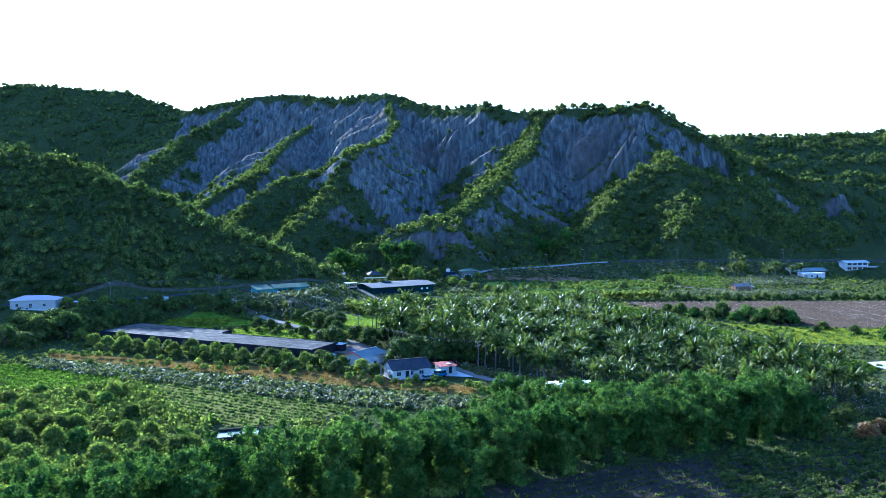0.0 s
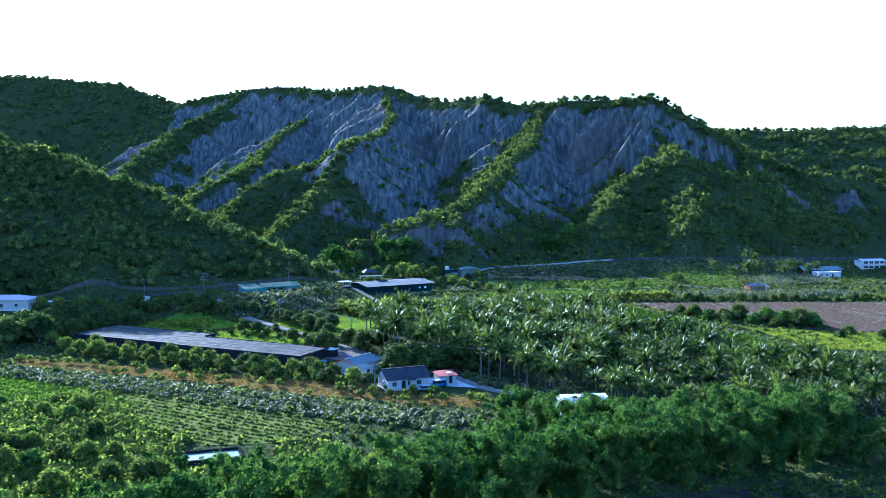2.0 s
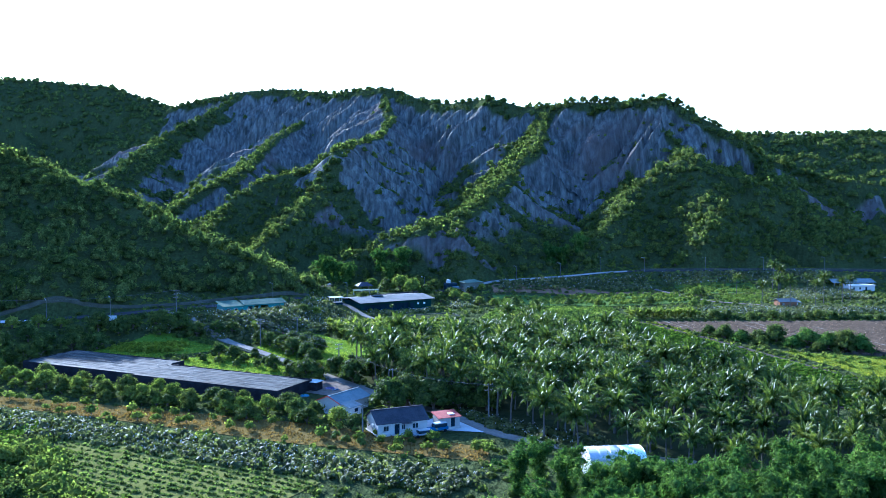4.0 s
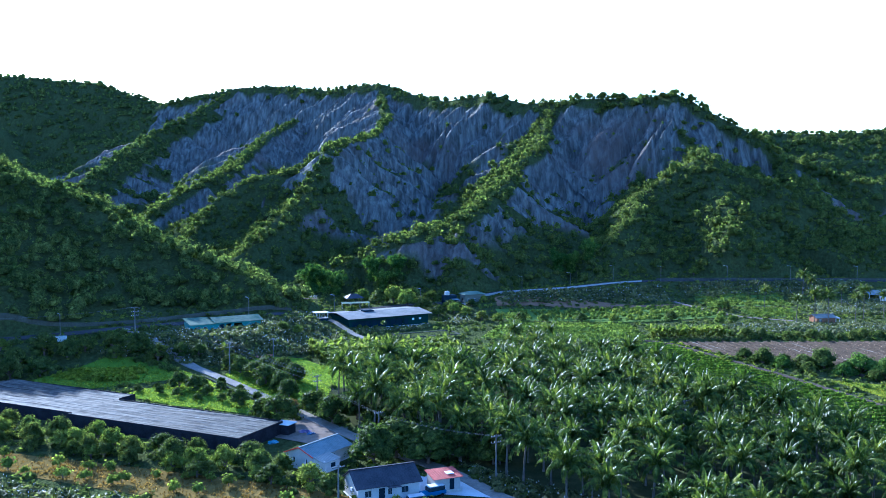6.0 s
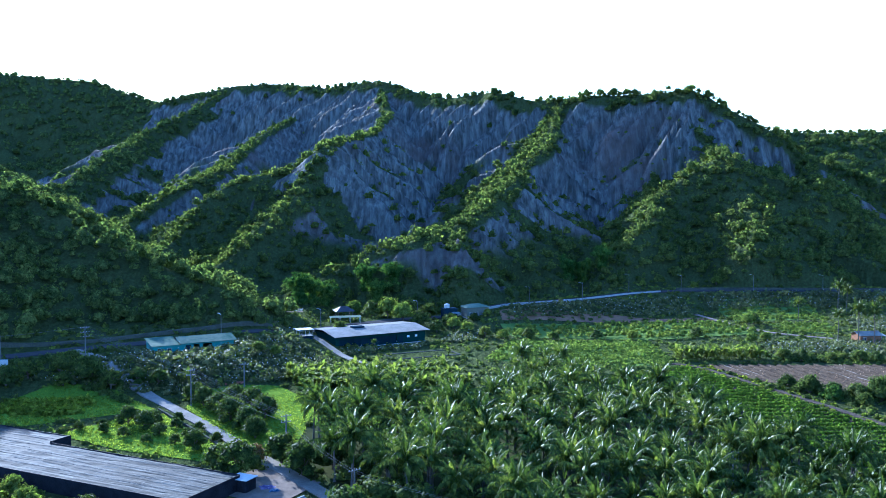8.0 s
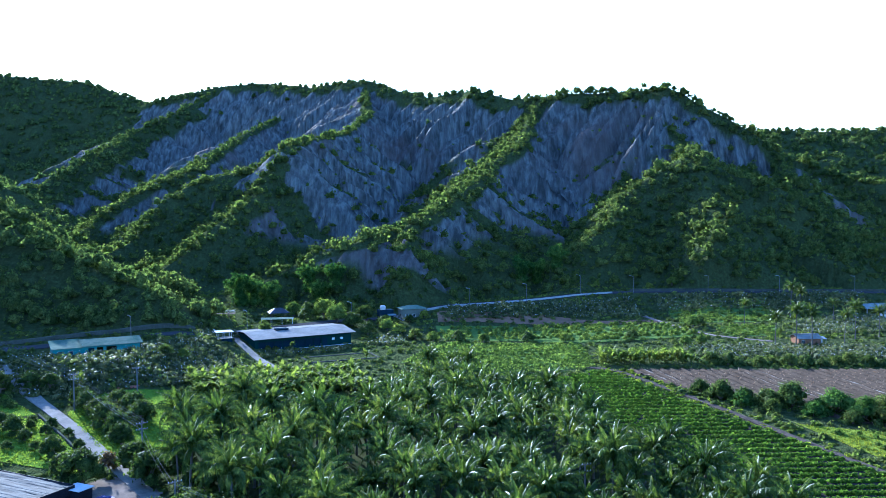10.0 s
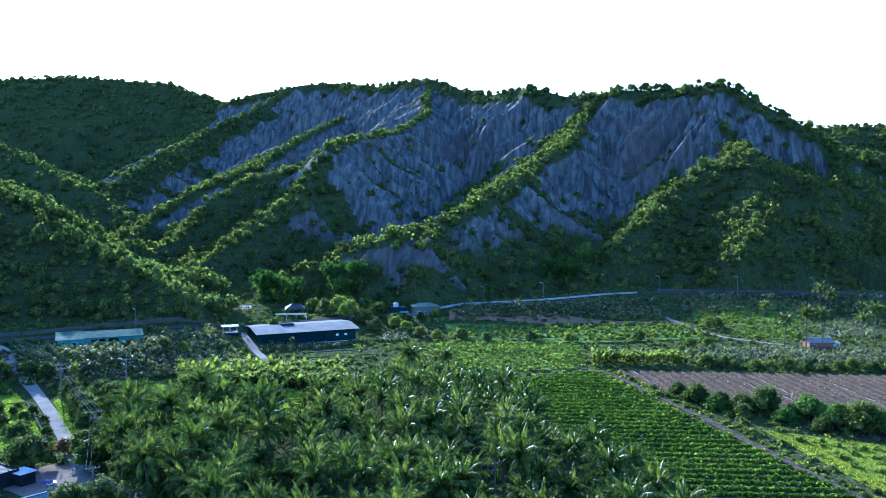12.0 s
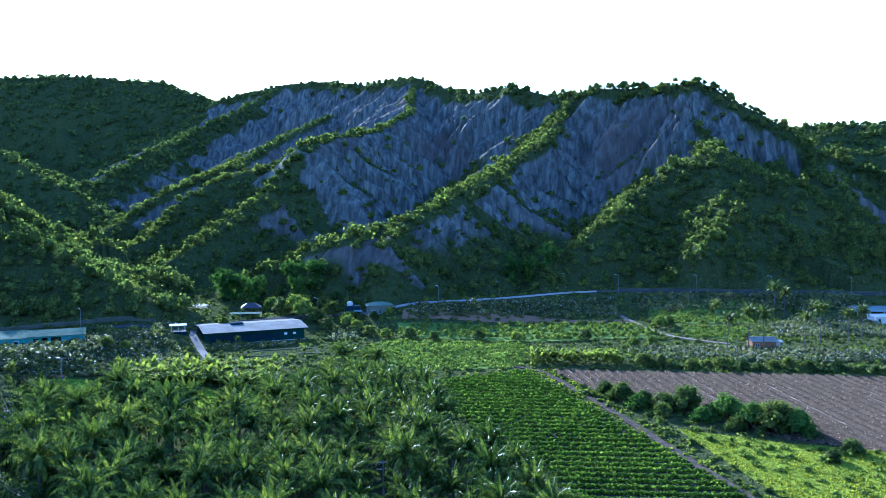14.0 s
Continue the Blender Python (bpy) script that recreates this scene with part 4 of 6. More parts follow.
# tall palms by the small eastern house, one at the western field
spread([lambda x, y, z, t, k=k: palm(x, y, z, t, 10.5, 120 + k, True) for k in range(2)],
       [(135.2, 416.0, 0.7), (131.5, 419.0, 0.95), (125.7, 420.6, 0.86), (128.7, 462, 0.72), (157.4, 488, 0.78), (153.5, 487, 0.7), (156.3, 435.3, 0.9), (149.5, 427.1, 0.8), (166, 440, 0.8), (172, 446, 0.74), (163, 470, 0.7), (-95, 243, 0.4), (-142, 360, 0.65), (-20, 402, 0.3)], rng)
# bananas
spots = in_rows(BANANAS, 2.15, 2.15, 8, 0.35, rng, 0.06)[:298]
spread([lambda x, y, z, t, k=k: banana(x, y, z, t, 140 + k) for k in range(4)], spots, rng, 0.95, 1.35)
spots = in_rows(BANANAS_EAST, 2.3, 2.0, 5, 0.3, rng, 0.05)
spread([lambda x, y, z, t, k=k: banana(x, y, z, t, 150 + k, 1.6, "eastern banana row") for k in range(2)], list(spots) + [(2, 396), (-62, 353), (-61, 351)], rng, 0.95, 1.3)
# bamboo belt in the south
belt = [(-60, 128), (-54, 136), (-48, 130), (-44, 141), (-38, 136), (-34, 146), (-28, 142), (-24, 152), (-18, 147), (-14, 157), (-8, 153), (-4, 163), (1, 158), (6, 168), (11, 164), (16, 174), (20, 170), (24, 181), (29, 175), (33, 186), (38, 179),
        (42, 190), (47, 183), (51, 194), (56, 187), (60, 197), (64, 190), (69, 199), (72, 192), (-8, 166), (2, 174), (12, 181), (22, 190), (32, 195), (44, 199), (56, 203), (-50, 140), (-40, 150), (-21, 158), (-1, 169), (9, 174), (19, 181), (36, 189), (48, 192), (66, 197), (74, 201), (-30, 156), (-64, 140)]
belt = [(x, y, rng.uniform(0.86, 1.04) * (1.0 - 0.0105 * max(0.0, y - 160 - 0.45 * x))) for x, y in belt] + [(16, 216, 0.62), (21, 210, 0.6), (12, 208, 0.66), (24, 193, 0.84), (29, 196, 0.8), (35, 199, 0.72), (27, 201, 0.6), (33, 204, 0.42), (19, 203, 0.6), (39, 206, 0.42), (-40, 176, 0.36), (-46, 178, 0.36), (-52, 180, 0.38)]
belt += [(x + rng.uniform(1, 4), y - rng.uniform(2, 5), size * rng.uniform(0.55, 0.8)) for x, y, size in belt[:46]]
spread([lambda x, y, z, t, k=k: bamboo(x, y, z, t, 160 + k, (12.4, 13.4, 11.6, 12.8)[k]) for k in range(4)], belt, rng, 0.75, 1.25)
# bright bamboo at the mountain foot
spread([lambda x, y, z, t, k=k: bamboo(x, y, z, t, 170 + k, 10.0) for k in range(2)], [(-52, 492), (-47, 496), (-26, 488), (-20, 492), (-31, 496), (-56, 488), (62, 540), (70, 537), (55, 536)], rng, 0.9, 1.15)


def mango(k, label="rounded mango tree with dense dark green leaves", group="", material=LEAF_MANGO, name="mango_tree", r=3.0, h=4.6, **more):
    return lambda x, y, z, t: tree(x, y, z, t, r, h, material, 200 + k, name, label, "tree", group, **more)


# trees along the lane, by the houses and the netting house
lane_trees = [(-66, 322, 0.5), (-61, 318, 0.6), (-57, 314, 0.7), (-60, 323, 0.45), (-52, 308, 0.5), (-69, 316, 0.5), (-47, 304, 0.5), (-64, 313, 0.5), (-55, 319, 0.55), (-51, 313, 0.5), (-58, 309, 0.45), (-66, 327, 0.5), (-62, 328, 0.4), (-56, 324, 0.5), (-50, 318, 0.45), (-44, 309, 0.5), (-71, 321, 0.4), (-75, 318, 0.45), (-58, 343, 0.75), (-54, 337, 0.8), (-49, 331, 0.85), (-45, 325, 0.95), (-40, 318, 0.85), (-37, 312, 0.8), (-47, 338, 0.9), (-42, 333, 1.0), (-38, 327, 0.9), (-29, 297, 1.0), (-24, 290, 1.1), (-19, 293, 0.95), (-14, 285, 1.0),
              (-39, 292, 0.95), (-35, 289, 1.1), (-9, 266, 1.5), (-3, 262, 1.45), (-13, 262, 1.3), (3, 264, 1.2), (-6, 272, 1.1), (-86, 353, 1.5), (-80, 350, 1.1), (-74, 352, 1.0), (-95, 356, 1.0), (-92, 351, 0.9), (-101, 352, 1.0), (-69, 352, 0.9), (9, 262, 1.0)]
spread([mango(k, group="trees along the lane") for k in range(3)], [(x, y, (1.35 if k >= 18 and y < 345 else 1.0) * size) for k, (x, y, size) in enumerate(lane_trees)], rng)
net_trees = [(-120, 300, 1.2), (-112, 291, 0.9), (-107, 288, 0.8), (-100, 284, 1.0), (-95, 281, 0.9), (-90, 279, 0.85), (-86, 283, 0.7), (-82, 275, 0.9), (-77, 276, 1.0), (-72, 272, 0.85), (-68, 268, 0.8), (-64, 270, 0.9), (-59, 265, 0.9),
             (-54, 268, 0.8), (-50, 262, 1.0), (-45, 258, 0.95), (-40, 260, 0.85), (-36, 263, 0.9), (-33, 256, 0.9), (-29, 257, 0.7), (-47, 266, 0.8), (-70, 278, 0.75), (-92, 287, 0.8), (-104, 293, 0.9), (-30, 251, 0.8), (-23, 250, 0.9), (-19, 246, 0.8)]
spread([mango(k + 5, "rounded orchard tree with mixed green leaves", "trees before the netting house", m) for k, m in enumerate((LEAF_MANGO, LEAF_SCRUB, LEAF_BRIGHT))], [(x, y, 1.15 * size) for x, y, size in net_trees] + [(x + rng.uniform(-2, 2), y - rng.uniform(2.5, 4.5), 0.8 * size) for x, y, size in net_trees[2:20]], rng)
east_trees = [(87, 358, 0.85), (90, 352, 0.8), (95, 350, 0.9), (99, 346, 0.8), (104, 345, 1.0), (108, 340, 0.9), (112, 339, 1.1), (116, 334, 1.0), (120, 331, 1.15), (124, 329, 0.95), (106, 337, 0.7), (98, 340, 0.6), (93, 346, 0.7), (122, 336, 1.0), (112, 331, 0.6),
              (131, 318, 0.6), (126, 312, 0.5), (138, 309, 0.6), (147, 303, 0.9), (153, 309, 0.8), (160, 298, 1.0), (143, 296, 0.7), (170, 309, 0.9)]
spread([mango(k + 9, "round bushy tree beside the ploughed field", "trees by the ploughed field", m) for k, m in enumerate((LEAF_MANGO, LEAF_BAMBOO, LEAF_SCRUB))], [(x, y, s * 1.5) for x, y, s in east_trees], rng, sink=0.9)
hedge_trees = [(98 + 4.3 * k + rng.uniform(-1, 1), 391 + rng.uniform(-1.5, 2.5) + 0.02 * k, rng.uniform(0.6, 0.95)) for k in range(32)]
spread([mango(k + 13, "low leafy tree in the hedge behind the ploughed field", "hedge behind the ploughed field", m) for k, m in enumerate((LEAF_SCRUB, LEAF_MANGO))], hedge_trees, rng, sink=0.7)
mixed = [(-33, 425, 0.7), (-2, 438, 1.2), (4, 443, 1.0), (-8, 446, 1.3), (-14, 452, 1.5), (-20, 462, 1.7), (-26, 465, 1.5), (-5, 458, 1.3), (2, 449, 0.9), (8, 438, 0.9), (14, 431, 0.9), (20, 428, 0.8), (28, 427, 0.9), (36, 425, 0.7), (50, 427, 0.8), (62, 428, 0.8),
         (110, 459, 1.0), (113, 463, 0.9), (72, 524, 0.7), (108, 526, 0.7), (118, 528, 0.9), (86, 527, 0.6), (-40, 470, 1.2), (-34, 478, 1.4), (-12, 474, 1.4), (0, 472, 1.2), (-46, 382, 0.7), (-50, 379, 0.8), (6, 452, 0.6), (11, 452.5, 0.65), (16, 456, 0.6), (3, 454, 0.7), (98, 420, 0.8), (104, 424, 0.7), (84, 432, 0.8)]
spread([mango(k + 17, "leafy green tree at the edge of the fields", "", m) for k, m in enumerate((LEAF_SCRUB, LEAF_MANGO, LEAF_BRIGHT))], mixed, rng)
west_trees = [(-136, 324, 0.9), (-130, 322, 1.3), (-125, 315, 1.3), (-134, 312, 1.5), (-142, 316, 0.9), (-150, 318, 0.9), (-126, 305, 1.4), (-133, 300, 1.4), (-141, 306, 1.5), (-118, 322, 1.0), (-112, 330, 1.0), (-106, 334, 0.9), (-120, 330, 1.0), (-127, 334, 1.0),
              (-114, 338, 0.9), (-110, 346, 1.0), (-104, 347, 0.9), (-140, 290, 1.2), (-132, 287, 1.0), (-148, 296, 1.3), (-158, 308, 1.1), (-118, 312, 1.0)]
spread([mango(k + 21, "broad dark green tree of the western copse", "western copse", m) for k, m in enumerate((LEAF_MANGO, LEAF_WOOD))], [(x, y, 1.4 * size) for x, y, size in west_trees], rng)
garden = [(-20, 236.5, 0.8), (-17, 235, 0.7), (-13.5, 236.8, 0.75), (-10, 237.8, 0.6), (-22.5, 240, 0.9), (-7, 236.5, 0.7), (-25, 244, 0.9), (-4, 238, 0.6), (-27, 249, 1.0), (-1, 236, 0.7)]
spread([lambda x, y, z, t, k=k: shrub(x, y, z, t, 1.6, LEAF_MANGO, 320 + k, "garden_shrub", "dark green garden shrub before the white house", "garden shrubs", 150, 0.2) for k in range(2)], garden, rng)
lot_trees = [(-140, 339, 0.95), (-134.5, 340, 0.95), (-127, 342, 1.0), (-121, 344, 0.8)]
spread([mango(27, "small round pale green tree beside the parking lot", "trees by the parking lot", LEAF_BRIGHT, "roadside_tree")], lot_trees, rng)
spread([mango(28, "bronze leaved round tree beside the lane", "", foliage("bronze leaves", (0.06, 0.035, 0.012), (0.12, 0.075, 0.02), (0.2, 0.14, 0.035), 0.35), "bronze_tree", 2.2, 3.6)], [(-34, 298, 1.0), (86, 186, 1.2), (92, 192, 1.0)], rng)
# the tangle of trees in the south-west
south = [(-78 + rng.uniform(-34, 26), y + rng.uniform(-5, 5), rng.uniform(0.6, 1.2)) for y in np.linspace(148, 226, 62)]
south = [(x, y, s) for x, y, s in south if x < -0.62 * (y - 60) + 40 and not inside(VEG, np.array([x]), np.array([y]))[0] and not inside(BEAN_WEST, np.array([x]), np.array([y]))[0]]
south += [(-70, 156, 1.2), (-78, 162, 1.1), (-84, 170, 1.3), (-66, 172, 1.0), (-58, 176, 1.0), (-50, 178, 0.9), (-74, 182, 1.0), (-90, 186, 1.2), (-98, 178, 1.3), (-104, 194, 1.2), (-80, 196, 0.9), (-62, 190, 0.8), (-72, 206, 0.8), (-96, 208, 1.0), (-88, 220, 0.8), (-110, 214, 1.1), (-40, 184, 0.7)]
spread([mango(k + 31, "leafy tree of the south western thicket", "south western thicket", m, "thicket_tree") for k, m in enumerate((LEAF_SCRUB, LEAF_BAMBOO, LEAF_BRIGHT, LEAF_BRIGHT))], south, rng)
south_east = [(78, 186, 0.9), (86, 196, 0.8), (94, 190, 0.9), (102, 198, 1.0), (110, 190, 0.9), (98, 182, 0.6), (90, 204, 0.8), (118, 206, 1.0), (108, 214, 0.9), (124, 196, 0.9), (100, 222, 0.8), (112, 228, 0.8), (126, 222, 1.0), (132, 210, 1.0), (122, 236, 0.8)]
spread([mango(k + 37, "bushy tree in the south eastern orchard", "south eastern orchard", m) for k, m in enumerate((LEAF_SCRUB, LEAF_MANGO, LEAF_BRIGHT))], south_east, rng)
# young pale shrubs on the dry orchard floor
spots = [(x, y, rng.uniform(0.9, 1.75)) for x, y in in_rows(DRY, 5.4, 4.4, -18, 0.4, rng, 0.25)]
spread([lambda x, y, z, t, k=k: shrub(x, y, z, t, 1.15, LEAF_BRIGHT, 300 + k, "young_fruit_tree", "small bright green fruit tree on dry grass", "young fruit trees", 110) for k in range(3)], spots, rng)
# shrubs in rows on the eastern terraces
spots = [(x, y, rng.uniform(0.85, 1.45)) for x, y in in_rows(ROWS_EAST, 4.8, 2.1, 8, 0.2, rng, 0.12)][:298]
spread([lambda x, y, z, t, k=k: shrub(x, y, z, t, 1.1, LEAF_BRIGHT, 310 + k, "orchard_shrub", "low bright green shrub in a terrace row", "terrace shrubs", 75, 0.26) for k in range(3)], spots, rng)

# crops and undergrowth in bulk
def bulk(name, xy, radius, material, label, category, count, size, lift=0.0, seed=5, squash=0.8, rings=2, sides=6):
    r = np.random.default_rng(seed)
    return scatter_tufts(name, on_land(xy, lift), r.uniform(*radius, len(xy)), material, label, category, count, size, squash, seed=seed, rings=rings, sides=sides)


bulk("bean_rows", in_rows(BEAN, 3.0, 0.7, 3, 0.12, rng, 0.02), (0.72, 1.0), LEAF_BEAN, "rows of vivid green bean plants", "crop", 14, 0.26, 0.25, rings=2, sides=6)
bulk("west_crop", in_rows(BEAN_WEST, 1.3, 0.9, 10, 0.3, rng), (0.6, 0.9), LEAF_BEAN, "low green crop in the western field", "crop", 8, 0.35)
bulk("vegetable_rows", in_rows(VEG, 2.0, 1.0, -30, 0.25, rng, 0.1), (0.55, 0.95), LEAF_SCRUB, "rows of low vegetables on a dry plot", "crop", 8, 0.35)
nursery = in_rows(DARK_FIELD, 2.6, 1.3, 28, 0.2, rng, 0.08)
bulk("nursery_shrubs", nursery[nursery[:, 0] > 50], (1.0, 1.5), LEAF_MANGO, "rows of round leafy shrubs on dark soil", "crop", 30, 0.2)
young = np.repeat(on_land(nursery[nursery[:, 0] <= 50], 0.1), 7, 0)
aim = unit(rng.normal(size=young.shape) * [1, 1, 0.3] + [0, 0, 0.8])
# Dark mango leaves stand in for the bamboo's shade on these plants.
tagged(new("nursery_rows", leaf_mesh("nursery_rows", [cards(young, aim, unit(rng.normal(size=young.shape) * [1, 1, 0.3]), rng.uniform(0.5, 1.3, len(young)), rng.uniform(0.14, 0.3, len(young)))], LEAF_MANGO)), "rows of young broad-leaved plants, shade put into their dark leaves", "crop", kind="stuff")
bulk("shrub_rows", in_rows(ROWS_DARK, 2.6, 0.95, 6, 0.25, rng, 0.05), (0.75, 1.2), LEAF_BRIGHT, "close rows of low green shrubs", "crop", 10, 0.3)
UPPER_PLOTS = ([(109, 503), (150, 504), (143, 474), (108, 468)], [(118, 462), (140, 464), (135, 442), (117, 440)])
bulk("plot_shrubs", np.concatenate([in_rows(p, 3.4, 1.3, 8, 0.35, rng, 0.12) for p in UPPER_PLOTS]), (0.8, 1.3), LEAF_BRIGHT, "vivid green shrubs in plots below the road", "crop", 16, 0.24, 0.2)
GREY_PLOTS = ([(-100, 352), (-60, 346), (-40, 360), (-26, 378), (-40, 400), (-46, 408), (-62, 374), (-80, 368)], [(24, 466), (60, 482), (96, 505), (99, 486), (60, 468), (22, 452)], [(104, 508), (190, 514), (190, 498), (106, 492)],
              [(98, 400), (180, 404), (182, 418), (120, 424), (96, 418)], [(-116, 268), (-76, 252), (-34, 234), (6, 218), (2, 206), (-38, 222), (-80, 240), (-120, 258)], [(-30, 396), (-6, 410), (-4, 418), (-30, 404)], [(0, 418), (12, 424), (16, 440), (2, 436)],
              [(70, 214), (90, 208), (130, 190), (150, 216), (130, 236), (96, 236)], [(2, 262), (22, 246), (34, 236), (28, 226), (10, 246)], [(-52, 412), (-40, 420), (-44, 430), (-56, 424)], [(146, 445), (185, 450), (190, 490), (160, 486), (148, 466)])
xy = np.concatenate([in_rows(p, 2.3, 1.8, 12, 0.4, rng, 0.06) for p in GREY_PLOTS])
bulk("bagged_orchard", xy, (0.9, 1.7), LEAF_GREY, "low grey green fruit orchard with silvery leaves", "orchard", 14, 0.27, 0.3, rings=2, sides=7)
xy = xy[rng.uniform(size=len(xy)) < 0.75]
bags = np.repeat(on_land(xy), 3, 0) + rng.uniform(-1.2, 1.2, (len(xy) * 3, 3)) * np.array([1, 1, 0.45]) + np.array([0, 0, 1.0])
bag_q = cards(bags, unit(rng.normal(size=bags.shape) * 0.4 + np.array([0, 0, -1.0])), unit(rng.normal(size=bags.shape)), np.full(len(bags), 0.34), np.full(len(bags), 0.2))
tagged(new("fruit_bags", leaf_mesh("fruit_bags", [bag_q], BAG)), "white paper bags tied round orchard fruit", "fruit bags", kind="stuff")


def keep_off(x, y):
    """Where no wild undergrowth stands."""
    off = far_from(ROAD, x, y) < 5
    for p in (BEAN, PLOUGH, DRY, VEG, BEAN_WEST, DARK_FIELD, TURF_WEST, TURF_MID, TURF_LANE, TURF_EAST, ROWS_EAST, ROWS_DARK, NET_PLAN, SHED_PLAN, *YARDS):
        off |= inside(p, x, y)
    for line, w in LANES:
        off |= far_from(line, x, y) < w
    return off


LANES = ((((-98, 373), (-69, 346), (-36, 303), (-12, 271), (10, 243), (46, 224)), 2.6), (((60, 388), (70, 384), (108, 288), (122, 250)), 1.8), (((-42, 422), (-30, 398), (-19, 379)), 1.8), (((98, 488), (112, 441), (128, 430)), 1.8))
NET_PLAN = [(-116, 305), (-40, 267), (-30, 282), (-76, 308), (-104, 321)]
SHED_PLAN = [(-35, 408), (-2, 424), (-12, 450), (-40, 446)]
YARDS = ([(-22, 236), (6, 236), (10, 252), (-22, 256)], [(-32, 258), (-18, 258), (-16, 282), (-38, 296)], [(-82, 366), (-54, 378), (-56, 392), (-84, 378)], [(-17, 392), (6, 396), (6, 408), (-14, 406)], [(126, 416), (148, 416), (148, 432), (126, 432)], [(20, 212), (40, 212), (40, 230), (20, 230)], [(118, 240), (136, 240), (136, 266), (118, 266)],
         [(-180, 328), (-138, 328), (-122, 350), (-126, 362), (-180, 364)], [(-52, 184), (-32, 184), (-32, 200), (-52, 200)])
spots, r_ = wild(-175, 235, 122, 535, 3.7, 41, lambda x, y, z, g, h: (h < 3) * ~keep_off(x, y) * np.where(inside(PALMS, x, y), 0.05, 0.92))
scatter_tufts("undergrowth", spots, r_.uniform(0.7, 1.9, len(spots)), LEAF_SCRUB, "weeds and low bushes between the fields", "undergrowth", 10, 0.22, 0.75, seed=6, rings=2, sides=6)
spots, r_ = wild(-190, 250, 128, 535, 2.9, 42, lambda x, y, z, g, h: (h < 3) * ~keep_off(x, y) * step(0.42, 0.6, fbm(x / 17, y / 17, 2) + 0.05) * np.where(inside(PALMS, x, y), 0.0, 0.8))
scatter_tufts("green_weeds", spots, r_.uniform(0.6, 1.5, len(spots)), LEAF_BRIGHT, "fresh green weeds between the fields", "undergrowth", 10, 0.22, 0.75, seed=7, rings=2, sides=6)


spots, r_ = wild(-150, 10, 122, 240, 2.5, 43, lambda x, y, z, g, h: ~keep_off(x, y) * (y < 150 - 0.72 * (x + 20) + 45) * 0.95)
scatter_tufts("thicket", spots, r_.uniform(1.2, 2.8, len(spots)), LEAF_BRIGHT, "dense green thicket of shrubs and climbers", "thicket", 34, 0.12, 0.9, seed=9, rings=2, sides=7)


def grass(name, polys, per, height, material, label, seed):
    """Blades in tufts over the meadows."""
    r = np.random.default_rng(seed)
    c = np.concatenate([in_rows(p, per, per, 20, 1.5, r, 0.1) for p in polys])
    c = np.repeat(on_land(c, 0.02), 3, 0)
    c[:, :2] += r.normal(size=(len(c), 2)) * per * 0.3
    tall = height * (0.5 + fbm(c[:, 0] / 6, c[:, 1] / 6, 2) * 1.4)
    way = unit(r.normal(size=c.shape) * 0.6 + np.array([0, 0, 1.0]))
    return tagged(new(name, leaf_mesh(name, [cards(c, way, unit(r.normal(size=c.shape) * [1, 1, 0.3]), tall, tall * 0.35 + 0.1)], material)), label, "grass", kind="stuff")


band = np.concatenate([np.linspace((86, 359), (126, 327), 70) + rng.normal(size=(70, 2)) * [2.2, 2.2], np.linspace((98, 391), (236, 394), 150) + rng.normal(size=(150, 2)) * [1.0, 1.6]])
bulk("field_hedge", band, (1.0, 2.1), LEAF_MANGO, "bushy growth under the trees by the ploughed field", "hedge", 26, 0.2, 0.2, 71)
verge = np.array([p + n * side for p, n, side in ((np.array(a) + (np.array(b) - np.array(a)) * u, np.array([(b[1] - a[1]), -(b[0] - a[0])]) / math.dist(a, b), 6.0 + 2.5 * v) for (a, b) in zip(ROAD[1:6], ROAD[2:7]) for u, v in rng.uniform(size=(36, 2)))])
verge = verge[~inside(YARDS[2], verge[:, 0], verge[:, 1])]
bulk("verge_bushes", verge, (1.0, 1.9), LEAF_WOOD, "dark bushes along the verge of the road", "bushes", 26, 0.2, 0.2, 72)
pick = rng.uniform(size=(190, 2)) * [62, 40] + [102, 286]
pick = pick[inside(TURF_EAST, pick[:, 0], pick[:, 1])]
bulk("meadow_bushes", pick, (0.5, 1.5), LEAF_BRIGHT, "low bushes and grass clumps in the eastern meadow", "bushes", 26, 0.22, 0.1, 73)
track_line = np.concatenate([np.linspace(a, b, 60) for a, b in (((70, 384), (84, 352)), ((84, 352), (108, 288)), ((108, 288), (122, 250)))])
track_side = np.concatenate([track_line + [1.9, 0.8], track_line - [1.5, 0.6]]) + rng.normal(size=(360, 2)) * 0.75
bulk("track_verge", track_side[rng.uniform(size=360) < 0.7], (0.25, 0.75), LEAF_GRASS, "uneven grass tufts along the dirt track", "grass", 14, 0.4, 0.0, 75)
upper_lane = np.linspace((-94, 365), (-70, 343), 26) + rng.normal(size=(26, 2)) * 0.7 + [-2.4, -2.6]
bulk("lane_bushes", upper_lane, (1.2, 2.0), LEAF_SCRUB, "bushes along the upper lane", "bushes", 26, 0.2, 0.2, 74)
grass("meadow_grass", (TURF_WEST, TURF_MID, TURF_LANE), 0.6, 0.38, LEAF_GRASS, "bright green meadow grass", 51)
grass("yellow_grass", (TURF_EAST,), 0.55, 0.34, foliage("yellowing grass", (0.085, 0.11, 0.02), (0.13, 0.155, 0.026), (0.18, 0.2, 0.035), 0.45, 0.85, 0.0), "yellow green meadow grass", 52)
grass("dry_grass", (DRY,), 0.8, 0.4, LEAF_DRY, "dry straw coloured grass", 53)
